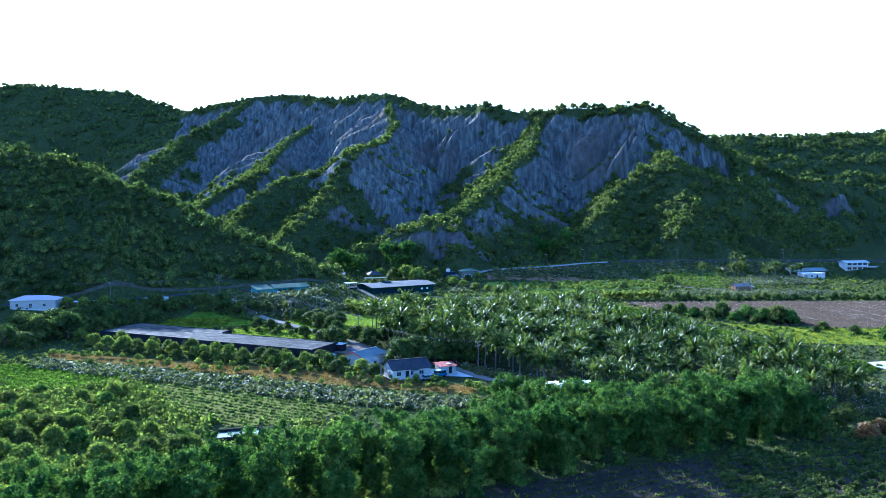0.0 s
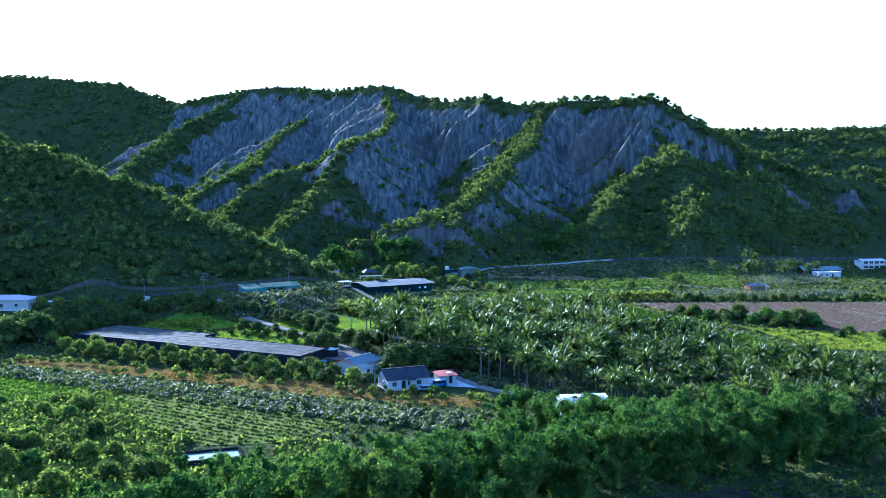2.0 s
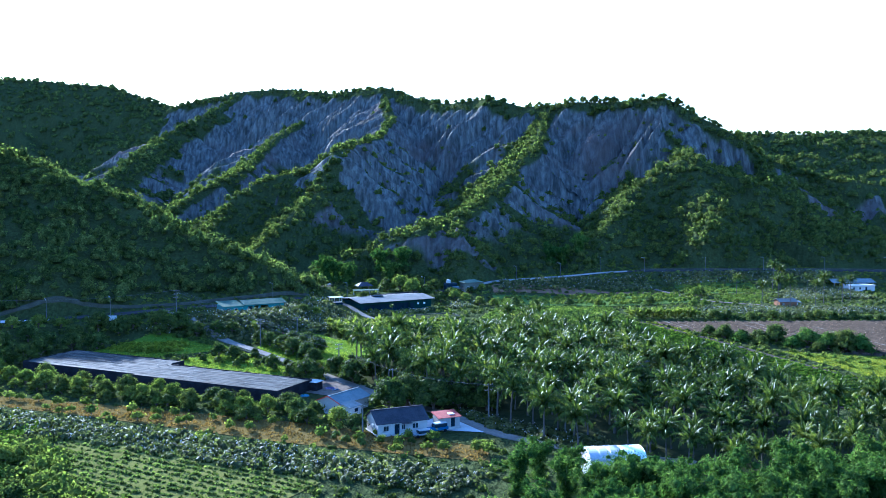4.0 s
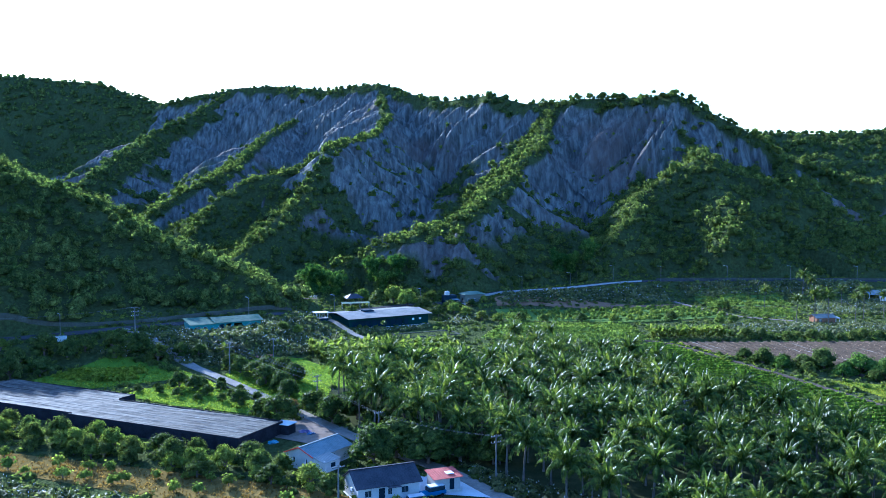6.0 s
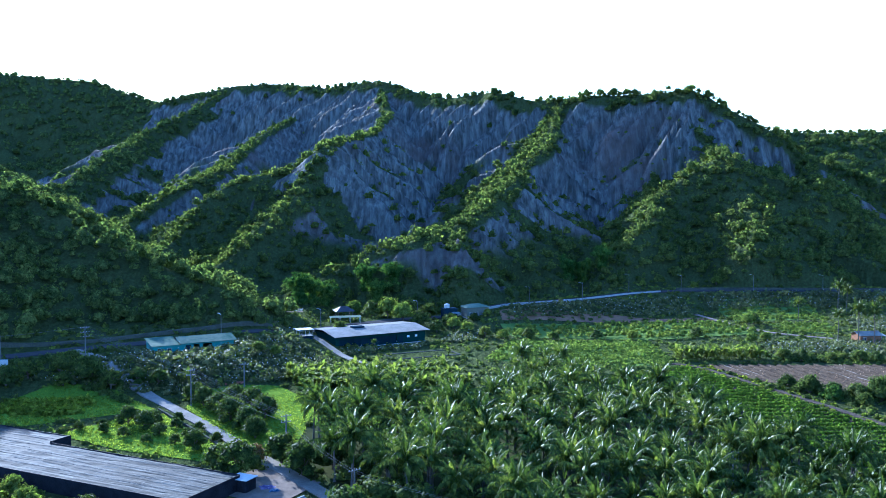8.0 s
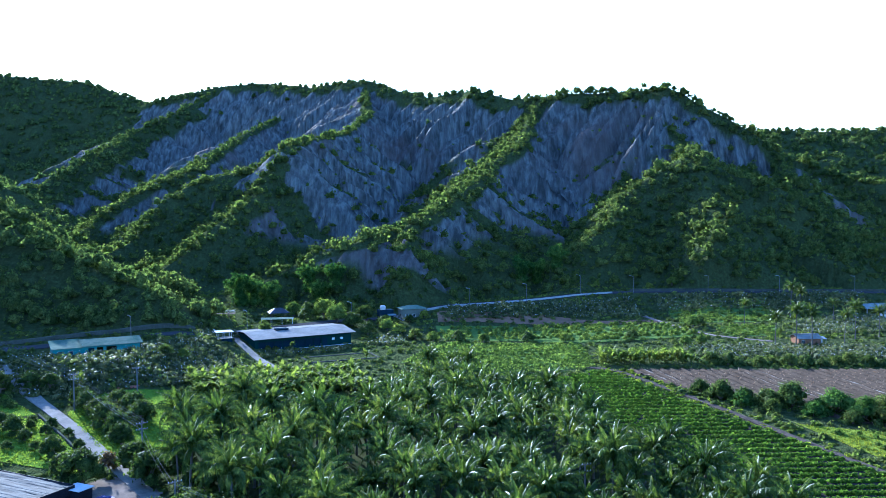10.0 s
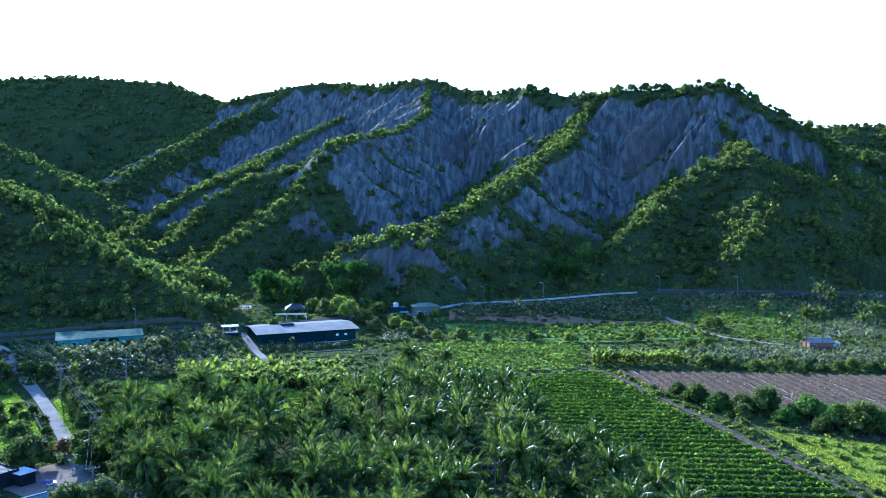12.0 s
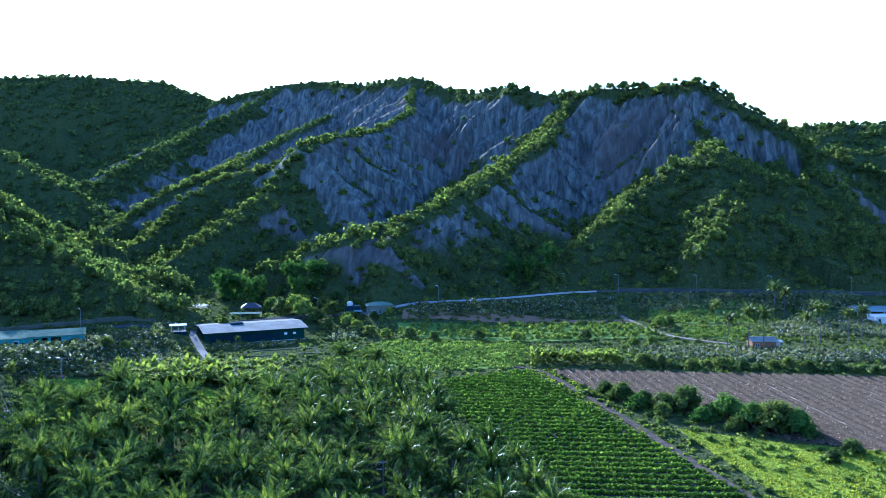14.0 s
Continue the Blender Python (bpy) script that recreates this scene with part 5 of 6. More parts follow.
bulk("tall_grass", np.array([(-94 + 9 * a + b, 331 + 5 * c + d) for a, b, c, d in rng.uniform(-1, 1, (130, 4)) * [1.1, 1.5, 1.3, 1.0] + [0.3, 0, 0.8, 0]]), (0.8, 1.7), LEAF_GRASS, "clumps of tall grass in the meadow", "grass", 24, 0.4)

# ploughed land: ridges, straw and pale plastic strips
r_ = np.random.default_rng(61)
straw = in_rows(PLOUGH, 1.3, 0.8, -76, 0.35, r_, 0.25)
c = np.repeat(on_land(straw, 0.16), 2, 0) + r_.normal(size=(len(straw) * 2, 3)) * [0.5, 0.5, 0.03]
tagged(new("straw", leaf_mesh("straw", [cards(c, unit(r_.normal(size=c.shape) * [1, 1, 0.4] + [0, 0, 0.2]), unit(r_.normal(size=c.shape) + [0, 0, 1.2]), r_.uniform(0.25, 0.8, len(c)), r_.uniform(0.1, 0.24, len(c)))],
    foliage("old straw", (0.1, 0.08, 0.06), (0.2, 0.165, 0.13), (0.46, 0.41, 0.35), 0.15, 0.8, 0.2, 0.08, (1, 1, 1)))), "old straw and stubble on ploughed land", "straw", kind="stuff")


def long_ridges(name, lines, width, height, material, label, category, lift=0.05):
    """Low straight ridges along lines on the ground, in one mesh."""
    verts, faces, n = [], [], 0
    for a, b in lines:
        a, b = np.array(a, float), np.array(b, float)
        k = max(2, int(np.hypot(*(b - a)) / 3))
        p = a + (b - a) * np.linspace(0, 1, k + 1)[:, None]
        d = unit((b - a)[None])[0]
        side = np.array([-d[1], d[0]])
        z = land(p[:, 0], p[:, 1])[0] + lift
        wob = 0.15 * np.sin(np.arange(k + 1) * 1.9 + n)
        for off, h in ((-width / 2, -0.1), (0, height), (width / 2, -0.1)):
            verts.append(np.column_stack([p + side * (off + wob[:, None] * 0.5), z + h * (1 + wob)]))
        i = n + np.arange(k)
        m = k + 1
        faces += [np.stack([i, i + 1, i + 1 + m, i + m], -1), np.stack([i + m, i + m + 1, i + 1 + 2 * m, i + 2 * m], -1)]
        n += 3 * m
    return tagged(new(name, mesh_of(name, np.concatenate(verts), np.concatenate(faces), material)), label, category, kind="stuff")


def clipped_lines(poly, pitch, turn, keep=None):
    """Parallel lines across an outline."""
    p = np.array(poly, float)
    mid, size = p.mean(0), np.abs(p - p.mean(0)).max() * 1.6
    c, s = math.cos(radians(turn)), math.sin(radians(turn))
    out = []
    for v in np.arange(-size, size, pitch):
        u = np.arange(-size, size, 0.5)
        x, y = mid[0] + c * u - s * v, mid[1] + s * u + c * v
        ok = np.nonzero(inside(list(poly), x, y))[0]
        if len(ok) > 8:
            out.append(((x[ok[0]], y[ok[0]]), (x[ok[-1]], y[ok[-1]])))
    return out


furrows = clipped_lines(PLOUGH, 2.6, -76)
long_ridges("furrow_ridges", furrows, 1.5, 0.5, SOIL_GREY, "ridges of turned grey soil", "furrows")
cut_rng = np.random.default_rng(8)
broken = []
for a, b in furrows:
    if cut_rng.uniform() < 0.5:
        continue
    u0 = cut_rng.uniform(0, 0.4)
    u1 = u0 + cut_rng.uniform(0.3, 0.8)
    broken.append(tuple((a[0] + (b[0] - a[0]) * u, a[1] + (b[1] - a[1]) * u) for u in (u0, min(u1, 1.0))))
long_ridges("mulch_strips", broken, 0.2, 0.54, surface("pale mulch film", (0.13, 0.118, 0.1), (0.27, 0.245, 0.215), 0.6, 8.0, 0.8), "pale mulch film along the furrows", "mulch film")

# ---- houses and sheds ----
def window(parent, x, z, w, h, at=0.0, facing=-1):
    """A framed pane in a wall's opening; the wall runs along x."""
    y = at
    f = part("window", boxes((x - 0.06, x + w + 0.06, y - 0.03, y + 0.14, z - 0.06, z), (x - 0.06, x + w + 0.06, y - 0.03, y + 0.14, z + h, z + h + 0.06), (x - 0.06, x, y - 0.03, y + 0.14, z, z + h),
                             (x + w, x + w + 0.06, y - 0.03, y + 0.14, z, z + h), (x + w / 2 - 0.025, x + w / 2 + 0.025, y, y + 0.1, z, z + h)), STEEL, parent)
    part("pane", boxes((x, x + w, y + 0.05, y + 0.07, z, z + h)), GLASS, f)
    return f


def shell(ob, length, depth, height, material, fronts=(), backs=(), lefts=(), rights=(), gable=0.0, side_material=None):
    """Four walls round a floor; fronts stand at y 0 and face -y. Gables on the short sides."""
    t = 0.18
    part("front_wall", wall(length, height, t, fronts), material, ob)
    part("back_wall", moved(wall(length, height, t, backs), Matrix.Translation((0, depth - t, 0))), material, ob)
    side = side_material or material
    part("side_wall", moved(wall(depth - 2 * t, height, t, lefts, gable), Matrix.Translation((t, t, 0)) @ Matrix.Rotation(radians(90), 4, "Z")), side, ob)
    part("side_wall", moved(wall(depth - 2 * t, height, t, rights, gable), Matrix.Translation((length, t, 0)) @ Matrix.Rotation(radians(90), 4, "Z")), side, ob)
    part("floor_slab", boxes((-0.2, length + 0.2, -0.2, depth + 0.2, -1.2, 0.0)), CONCRETE, ob)


def gable_roof(ob, length, depth, height, rise, material, over=0.5, label=""):
    run = depth / 2 + over
    r = rise * run / (depth / 2)
    for k in (0, 1):
        bm = ribbed(length + 2 * over, run, r)
        m = Matrix.Translation((-over, -over, height + rise - r)) if k == 0 else Matrix.Translation((length + over, depth + over, height + rise - r)) @ Matrix.Rotation(radians(180), 4, "Z")
        part("roof_slope", moved(bm, m), material, ob, label)
    part("ridge_cap", boxes((-over, length + over, depth / 2 - 0.2, depth / 2 + 0.2, height + rise + 0.02, height + rise + 0.1), bevel=0.02), material, ob)


def white_house():
    ob = thing("white_house", -14.0, 241.0, -2.0, 24, "white rendered farmhouse with a dark tiled gable roof", "house")
    front = [(1.2, 2.3, 0.9, 1.9), (3.6, 4.7, 0.0, 2.1), (5.2, 5.9, 0.9, 1.9), (7.6, 8.8, 0.9, 1.9)]
    shell(ob, 10.8, 7.0, 2.7, WHITE_WALL, front, lefts=[(2.6, 3.7, 0.9, 1.8)], gable=1.9, side_material=GREY_WALL)
    for x0, x1, z0, z1 in (front[0], front[2], front[3]):
        window(ob, x0, z0, x1 - x0, z1 - z0)
    door = part("door", boxes((3.62, 4.68, 0.06, 0.1, 0.02, 2.08)), NAVY, ob, "dark blue front door")
    part("handle", boxes((4.5, 4.56, 0.0, 0.06, 1.0, 1.12)), STEEL, door)
    gable_roof(ob, 10.8, 7.0, 2.7, 1.9, DARK_TILE, 0.45, "dark tiled roof slope")
    part("air_conditioner", boxes((-0.35, -0.02, 2.2, 3.0, 1.5, 2.0), bevel=0.03), WHITE_ROOF, ob)
    part("canopy", boxes((5.0, 7.2, -1.1, -0.02, 2.25, 2.33)), DARK_TILE, ob)


def blue_house():
    ob = thing("blue_roofed_house", -23.5, 257.5, -1.7, 57, "grey cement house with a blue metal roof and red trim", "house")
    shell(ob, 10.5, 6.6, 2.5, GREY_WALL, [(2.0, 3.0, 0.0, 2.0), (5.0, 6.0, 0.9, 1.8)], lefts=[(1.2, 1.8, 0.9, 1.8), (4.2, 4.8, 0.9, 1.8)], gable=1.3)
    window(ob, 5.0, 0.9, 1.0, 0.9)
    for y in (1.2, 4.2):
        w = part("window", boxes((-0.02, 0.2, y + 0.18, y + 0.26, 0.9, 1.8), (-0.02, 0.2, y + 0.7, y + 0.78, 0.9, 1.8)), WHITE_WALL, ob)
        part("pane", boxes((0.06, 0.09, y + 0.26, y + 0.7, 0.9, 1.8)), GLASS, w)
    gable_roof(ob, 10.5, 6.6, 2.5, 1.3, BLUE_ROOF, 0.4, "pale blue ribbed roof slope")
    for s in (1, -1):
        bm = bmesh.new()
        box(bm, -0.46, -0.4, 0, 3.75, -0.1, 0.1)
        bm.transform(Matrix.Translation((0, 3.3, 3.85)) @ Matrix.Scale(-s, 4, (0, 1, 0)) @ Matrix.Rotation(-math.atan2(1.3, 3.3), 4, "X"))
        part("verge_board", bm, RED_TRIM, ob, "red verge board")
    lean = part("lean_to_roof", moved(ribbed(4.4, 2.6, 0.7), Matrix.Translation((-0.4, -3.0, 1.9))), BLUE_ROOF, ob, "pale blue lean-to roof")
    part("lean_to_wall", boxes((0.0, 3.9, -2.8, -2.66, 0, 1.9), (0.0, 0.14, -2.66, 0, 0, 2.1)), WHITE_WALL, ob)
    window_side = part("window", boxes((1.5, 2.7, -2.84, -2.62, 0.7, 1.5)), NAVY, ob)


def outbuilding():
    ob = thing("outbuilding", -1.5, 246.0, -1.6, 24, "small outbuilding with a rusty red sheet roof", "outbuilding")
    shell(ob, 4.6, 3.6, 2.1, GREY_WALL, [(2.6, 3.5, 0, 1.9)])
    part("door", boxes((2.6, 3.5, 0.06, 0.1, 0.02, 1.88)), NAVY, ob)
    part("roof_sheet", moved(ribbed(5.4, 4.4, 0.5), Matrix.Translation((-0.4, -0.4, 2.12))), RED_ROOF, ob, "rusty red roof sheet")
    part("skylight", boxes((2.6, 3.8, 0.9, 2.2, 2.36, 2.5)), PLASTIC, ob, "pale plastic skylight")


def net_house():
    ob = thing("netting_house", -115.5, 305.5, -1.4, -25.2, "long low shade house under black netting", "shade house")
    for name, x0, x1, y0, y1 in (("roof_net", 0, 40, 0, 18.5), ("roof_net", 40, 84.5, -1.0, 13.5)):
        xs, ys = np.linspace(x0, x1, 57), np.linspace(y0, y1, 31)
        gx, gy = np.meshgrid(xs, ys)
        sag = 0.04 * np.abs(np.sin(gx / 4.0 * math.pi)) + 0.13 * np.abs(np.sin(gy / 3.1 * math.pi)) + 0.5 * fbm(gx / 7.0, gy / 1.6, 3)
        z = 2.75 - sag
        top = np.stack([gx, gy, z], -1).reshape(-1, 3)
        i = np.arange(top.shape[0]).reshape(gx.shape)
        f = np.stack([i[:-1, :-1], i[:-1, 1:], i[1:, 1:], i[1:, :-1]], -1).reshape(-1, 4)
        n = len(top)
        me = mesh_of(name, np.concatenate([top, top - [0, 0, 0.04]]), np.concatenate([f, f[:, ::-1] + n]), NET)
        part(name, me, None, ob, "black shade netting with pale seams")
        for k in range(1, int((y1 - y0) / 3.1) + 1):
            part("seam", boxes((x0 + 0.3, x1 - 0.3, y0 + 3.1 * k - 0.04, y0 + 3.1 * k + 0.04, 2.66, 2.72)), POLE, ob)
    for dims in ((0, 40, -0.08, 0, -0.3, 2.6), (40, 84.5, -1.1, -1.02, -0.3, 2.6), (84.5, 84.58, -1.0, 13.5, -0.3, 2.6), (-0.08, 0, 0, 18.5, -0.3, 2.6), (0, 40, 18.5, 18.58, -0.3, 2.6), (40, 84.5, 13.5, 13.58, -0.3, 2.6), (40.0, 40.08, 13.6, 18.5, -0.3, 2.8)):
        part("side_net", boxes(dims), NET_SIDE, ob, "hanging black side netting")
    for x in np.arange(4, 84, 8.0):
        for y in (0.15, 6.2, 12.4):
            part("post", boxes((x - 0.05, x + 0.05, y - 0.05, y + 0.05, -0.6, 2.4)), STEEL, ob)


def teal_building():
    ob = thing("teal_building", -75.6, 368.8, 4.9, 29.5, "teal sheet metal workshop with a weathered green roof", "workshop")
    front = [(8.5, 10.0, 0.0, 2.3), (10.6, 12.2, 0.0, 2.4), (13.0, 15.6, 0.0, 2.4)]
    shell(ob, 21.5, 8.5, 2.7, TEAL_WALL, front, lefts=[(3.0, 4.0, 1.0, 1.9)])
    part("roof_sheet", moved(ribbed(7.6, 9.6, 0.9), Matrix.Translation((-0.5, -0.6, 2.72))), TEAL_ROOF, ob, "weathered green lean roof")
    part("roof_sheet", moved(ribbed(15.4, 5.6, 1.1), Matrix.Translation((6.8, -0.9, 2.95))), TEAL_ROOF, ob, "weathered green front roof slope")
    part("roof_sheet", moved(ribbed(15.4, 5.2, 1.0), Matrix.Translation((22.2, 9.8, 3.05)) @ Matrix.Rotation(radians(180), 4, "Z")), TEAL_ROOF, ob, "weathered green back roof slope")
    part("verge_wall", boxes((7.0, 7.15, 0.2, 8.3, 2.7, 3.3)), TEAL_WALL, ob)
    part("door", boxes((8.5, 10.0, 0.08, 0.12, 0.02, 2.28)), NAVY, ob, "dark sliding door")
    part("clutter_shelf", boxes((10.7, 12.1, 0.6, 1.2, 0.0, 1.5), (13.2, 15.4, 0.8, 1.4, 0, 1.2), bevel=0.02), TIMBER, ob)
    for x in (1.0, 3.6):
        w = part("window", boxes((x, x + 1.2, -0.04, -0.003, 1.1, 1.9)), STEEL, ob)
        part("pane", boxes((x + 0.06, x + 1.14, -0.07, -0.043, 1.16, 1.84)), GLASS, w)


def long_shed():
    ob = thing("long_shed", -32.3, 407.2, 0.2, 30.5, "long dark green shed under a pale metal roof", "shed")
    front = [(1.0, 21.0, 0.3, 2.6)]
    shell(ob, 31.0, 17.0, 3.6, DARK_GREEN, front)
    for x in np.arange(3.5, 21, 2.5):
        part("post", boxes((x - 0.06, x + 0.06, 0.02, 0.14, 0.3, 2.6)), DARK_GREEN, ob)
    # Dark sheet added in place of the open front's shaded interior.
    part("screen", boxes((1.0, 21.0, 0.5, 0.56, 0.0, 2.6)), NAVY, ob, "navy sheet standing in for the dark open interior")
    part("roof_sheet", moved(ribbed(33.0, 10.0, 1.0, 0.06, 0.8), Matrix.Translation((-1.0, -1.6, 3.75))), PALE_ROOF, ob, "pale grey front roof slope")
    part("roof_sheet", moved(ribbed(33.0, 10.0, 0.9, 0.06, 0.8), Matrix.Translation((32.0, 18.2, 3.85)) @ Matrix.Rotation(radians(180), 4, "Z")), PALE_ROOF, ob, "pale grey back roof slope")
    part("roof_vent", boxes((9.0, 13.0, 7.0, 9.5, 4.7, 5.1), bevel=0.05), NAVY, ob, "dark roof vent box")
    for x in (24.5, 27.3):
        w = part("window", boxes((x, x + 0.9, -0.05, -0.003, 1.6, 2.3)), STEEL, ob)
        # Pale plastic for glass: the lit look is put into the colour.
        part("pane", boxes((x + 0.07, x + 0.83, -0.07, -0.053, 1.67, 2.23)), PLASTIC, w, "window pane coloured pale as if lit")
    part("door", boxes((21.4, 23.0, -0.05, -0.003, 0.0, 2.3)), NAVY, ob)


def kiosk():
    ob = thing("roofed_platform", -43.6, 407.5, 2.6, 25, "open platform with posts and a flat white roof", "platform")
    part("base_wall", boxes((0, 4.4, 0, 3.4, -1.0, 1.3), bevel=0.04), NAVY, ob)
    for x in (0.2, 2.2, 4.2):
        for y in (0.2, 3.2):
            part("post", boxes((x - 0.05, x + 0.05, y - 0.05, y + 0.05, 1.3, 3.2)), STEEL, ob)
    part("roof_panel", boxes((-0.4, 4.8, -0.4, 3.8, 3.2, 3.34), bevel=0.03), WHITE_ROOF, ob)
    part("deck", boxes((-0.2, 4.6, -0.2, 3.6, 1.31, 1.4)), PALE_ROOF, ob)


def pavilion():
    ob = thing("pavilion", -37.5, 455.0, 2.6, 20, "open pavilion with a dark hipped roof on posts", "pavilion")
    for x in (0.4, 5.6):
        for y in (0.4, 4.6):
            part("post", boxes((x - 0.1, x + 0.1, y - 0.1, y + 0.1, -2.0, 2.4)), TIMBER, ob)
    bm = bmesh.new()
    lo = [bm.verts.new(p) for p in ((-0.6, -0.6, 2.4), (6.6, -0.6, 2.4), (6.6, 5.6, 2.4), (-0.6, 5.6, 2.4))]
    hi = [bm.verts.new(p) for p in ((1.8, 2.5, 4.0), (4.2, 2.5, 4.0))]
    for f in ((lo[0], lo[1], hi[1], hi[0]), (lo[1], lo[2], hi[1]), (lo[2], lo[3], hi[0], hi[1]), (lo[3], lo[0], hi[0]), lo[::-1]):
        bm.faces.new(f)
    part("hipped_roof", bm, DARK_TILE, ob)
    part("bench", boxes((1, 5, 3.6, 4.0, -0.3, 0.4), bevel=0.03), TIMBER, ob)


def walkway():
    ob = thing("raised_walkway", -64.0, 449.0, None, 6, "raised timber walkway with railings", "walkway")
    part("deck", boxes((0, 15, 0, 2.2, 1.0, 1.15)), TIMBER, ob)
    for x in np.arange(0.3, 15, 2.1):
        for y in (0.1, 2.1):
            part("post", boxes((x - 0.07, x + 0.07, y - 0.07, y + 0.07, -1.5, 2.2)), TIMBER, ob)
    for y in (0.1, 2.1):
        for z in (1.65, 2.15):
            part("rail", boxes((0, 15, y - 0.04, y + 0.04, z - 0.04, z + 0.04)), STEEL, ob)


def canopy():
    ob = thing("flat_canopy", -39.0, 445.5, 1.9, 12, "low flat green canopy on posts", "canopy")
    part("roof_sheet", moved(ribbed(11.0, 3.0, 0.25), Matrix.Translation((0, 0, 2.3))), TEAL_ROOF, ob)
    for x in (0.3, 3.7, 7.1, 10.6):
        for y in (0.2, 2.8):
            part("post", boxes((x - 0.05, x + 0.05, y - 0.05, y + 0.05, -0.8, 2.35)), STEEL, ob)


def hip_house(name, x, y, z, turn, length, depth, height, rise, wall_m, roof_m, label, storeys=1):
    ob = thing(name, x, y, z, turn, label, "house")
    opens = [(length * f, length * f + 1.0, 0.9 + 2.8 * s, 1.9 + 2.8 * s) for s in range(storeys) for f in (0.12, 0.42, 0.72)]
    shell(ob, length, depth, height, wall_m, opens, rights=[(depth * 0.4, depth * 0.4 + 0.9, 0.9, 1.9)], lefts=[(depth * 0.4, depth * 0.4 + 0.9, 0.9, 1.9)])
    for x0, x1, z0, z1 in opens:
        window(ob, x0, z0, x1 - x0, z1 - z0)
    o, d = 0.6, depth / 2
    bm = bmesh.new()
    lo = [bm.verts.new(p) for p in ((-o, -o, height + 0.02), (length + o, -o, height + 0.02), (length + o, depth + o, height + 0.02), (-o, depth + o, height + 0.02))]
    hi = [bm.verts.new(p) for p in ((d, d, height + rise), (length - d, d, height + rise))]
    for f in ((lo[0], lo[1], hi[1], hi[0]), (lo[1], lo[2], hi[1]), (lo[2], lo[3], hi[0], hi[1]), (lo[3], lo[0], hi[0]), lo[::-1]):
        bm.faces.new(f)
    part("hipped_roof", bm, roof_m, ob)
    return ob


def brick_house():
    ob = thing("brick_house", 133.0, 421.0, None, 8, "small brown brick house with a grey metal roof", "house")
    shell(ob, 7.2, 5.0, 2.6, BRICK, [(1.0, 2.0, 0.9, 1.9)], rights=[(1.2, 2.0, 0.0, 2.0)], gable=0.9, side_material=BRICK)
    window(ob, 1.0, 0.9, 1.0, 1.0)
    gable_roof(ob, 7.2, 5.0, 2.6, 0.9, PALE_ROOF, 0.5, "grey ribbed roof slope")
    porch = part("porch_roof", moved(ribbed(3.0, 2.6, 0.4), Matrix.Translation((7.0, 1.2, 2.0))), BLUE_ROOF, ob, "pale blue porch roof")
    for y in (1.4, 3.6):
        part("porch_post", boxes((9.7, 9.8, y, y + 0.1, 0, 2.1)), WHITE_WALL, ob)
    part("porch_wall", boxes((7.2, 9.8, 3.6, 3.72, 0, 2.0)), WHITE_WALL, ob)


def blue_barn():
    ob = thing("blue_roofed_barn", 184.0, 491.0, None, 6, "open barn with a long pale blue metal roof", "barn")
    for x in (0.3, 5, 10, 15, 19.7):
        for y in (0.3, 7.7):
            part("post", boxes((x - 0.1, x + 0.1, y - 0.1, y + 0.1, -1.2, 2.6)), STEEL, ob)
    gable_roof(ob, 20, 8, 2.6, 1.2, BLUE_ROOF, 0.8, "pale blue ribbed roof slope")
    part("back_wall", boxes((0.4, 19.6, 7.4, 7.5, -0.6, 2.5)), NAVY, ob)


def white_block():
    ob = thing("white_building", 186.0, 477.0, None, 10, "low white rendered building with a flat roof", "building")
    openings = [(1.0, 2.0, 0.9, 1.9), (4.0, 5.0, 0.9, 1.9), (7.2, 8.1, 0.0, 2.0)]
    shell(ob, 12.0, 6.0, 2.6, WHITE_WALL, openings)
    for x in (1, 4):
        window(ob, x, 0.9, 1.0, 1.0)
    part("door", boxes((7.2, 8.1, 0.06, 0.1, 0.02, 1.98)), NAVY, ob, "dark blue door")
    part("roof_slab", boxes((-0.4, 12.4, -0.4, 6.4, 2.62, 2.8), bevel=0.04), WHITE_WALL, ob)


def white_villa():
    """A two-storey house behind the barn: glazed upper floor under a pale roof."""
    ob = thing("white_villa", 216.0, 496.0, None, 8, "two-storey white house with a glazed upper floor", "house")
    openings = [(x, x + 2.2, z, z + 1.2) for z in (0.7, 3.1) for x in (1.0, 4.0, 7.0, 10.0)]
    shell(ob, 13.0, 7.0, 4.6, WHITE_WALL, openings)
    for x0, x1, z0, z1 in openings:
        window(ob, x0, z0, x1 - x0, z1 - z0)
    part("balcony_slab", boxes((-0.3, 18.0, -1.6, -0.02, 2.3, 2.48), bevel=0.03), WHITE_WALL, ob)
    part("annexe", boxes((13.02, 18.0, 0.3, 6.4, -0.6, 2.2), bevel=0.02), GREY_WALL, ob, "grey single-storey annexe")
    gable_roof(ob, 13.0, 7.0, 4.6, 0.7, WHITE_ROOF, 0.6, "pale ribbed roof slope")


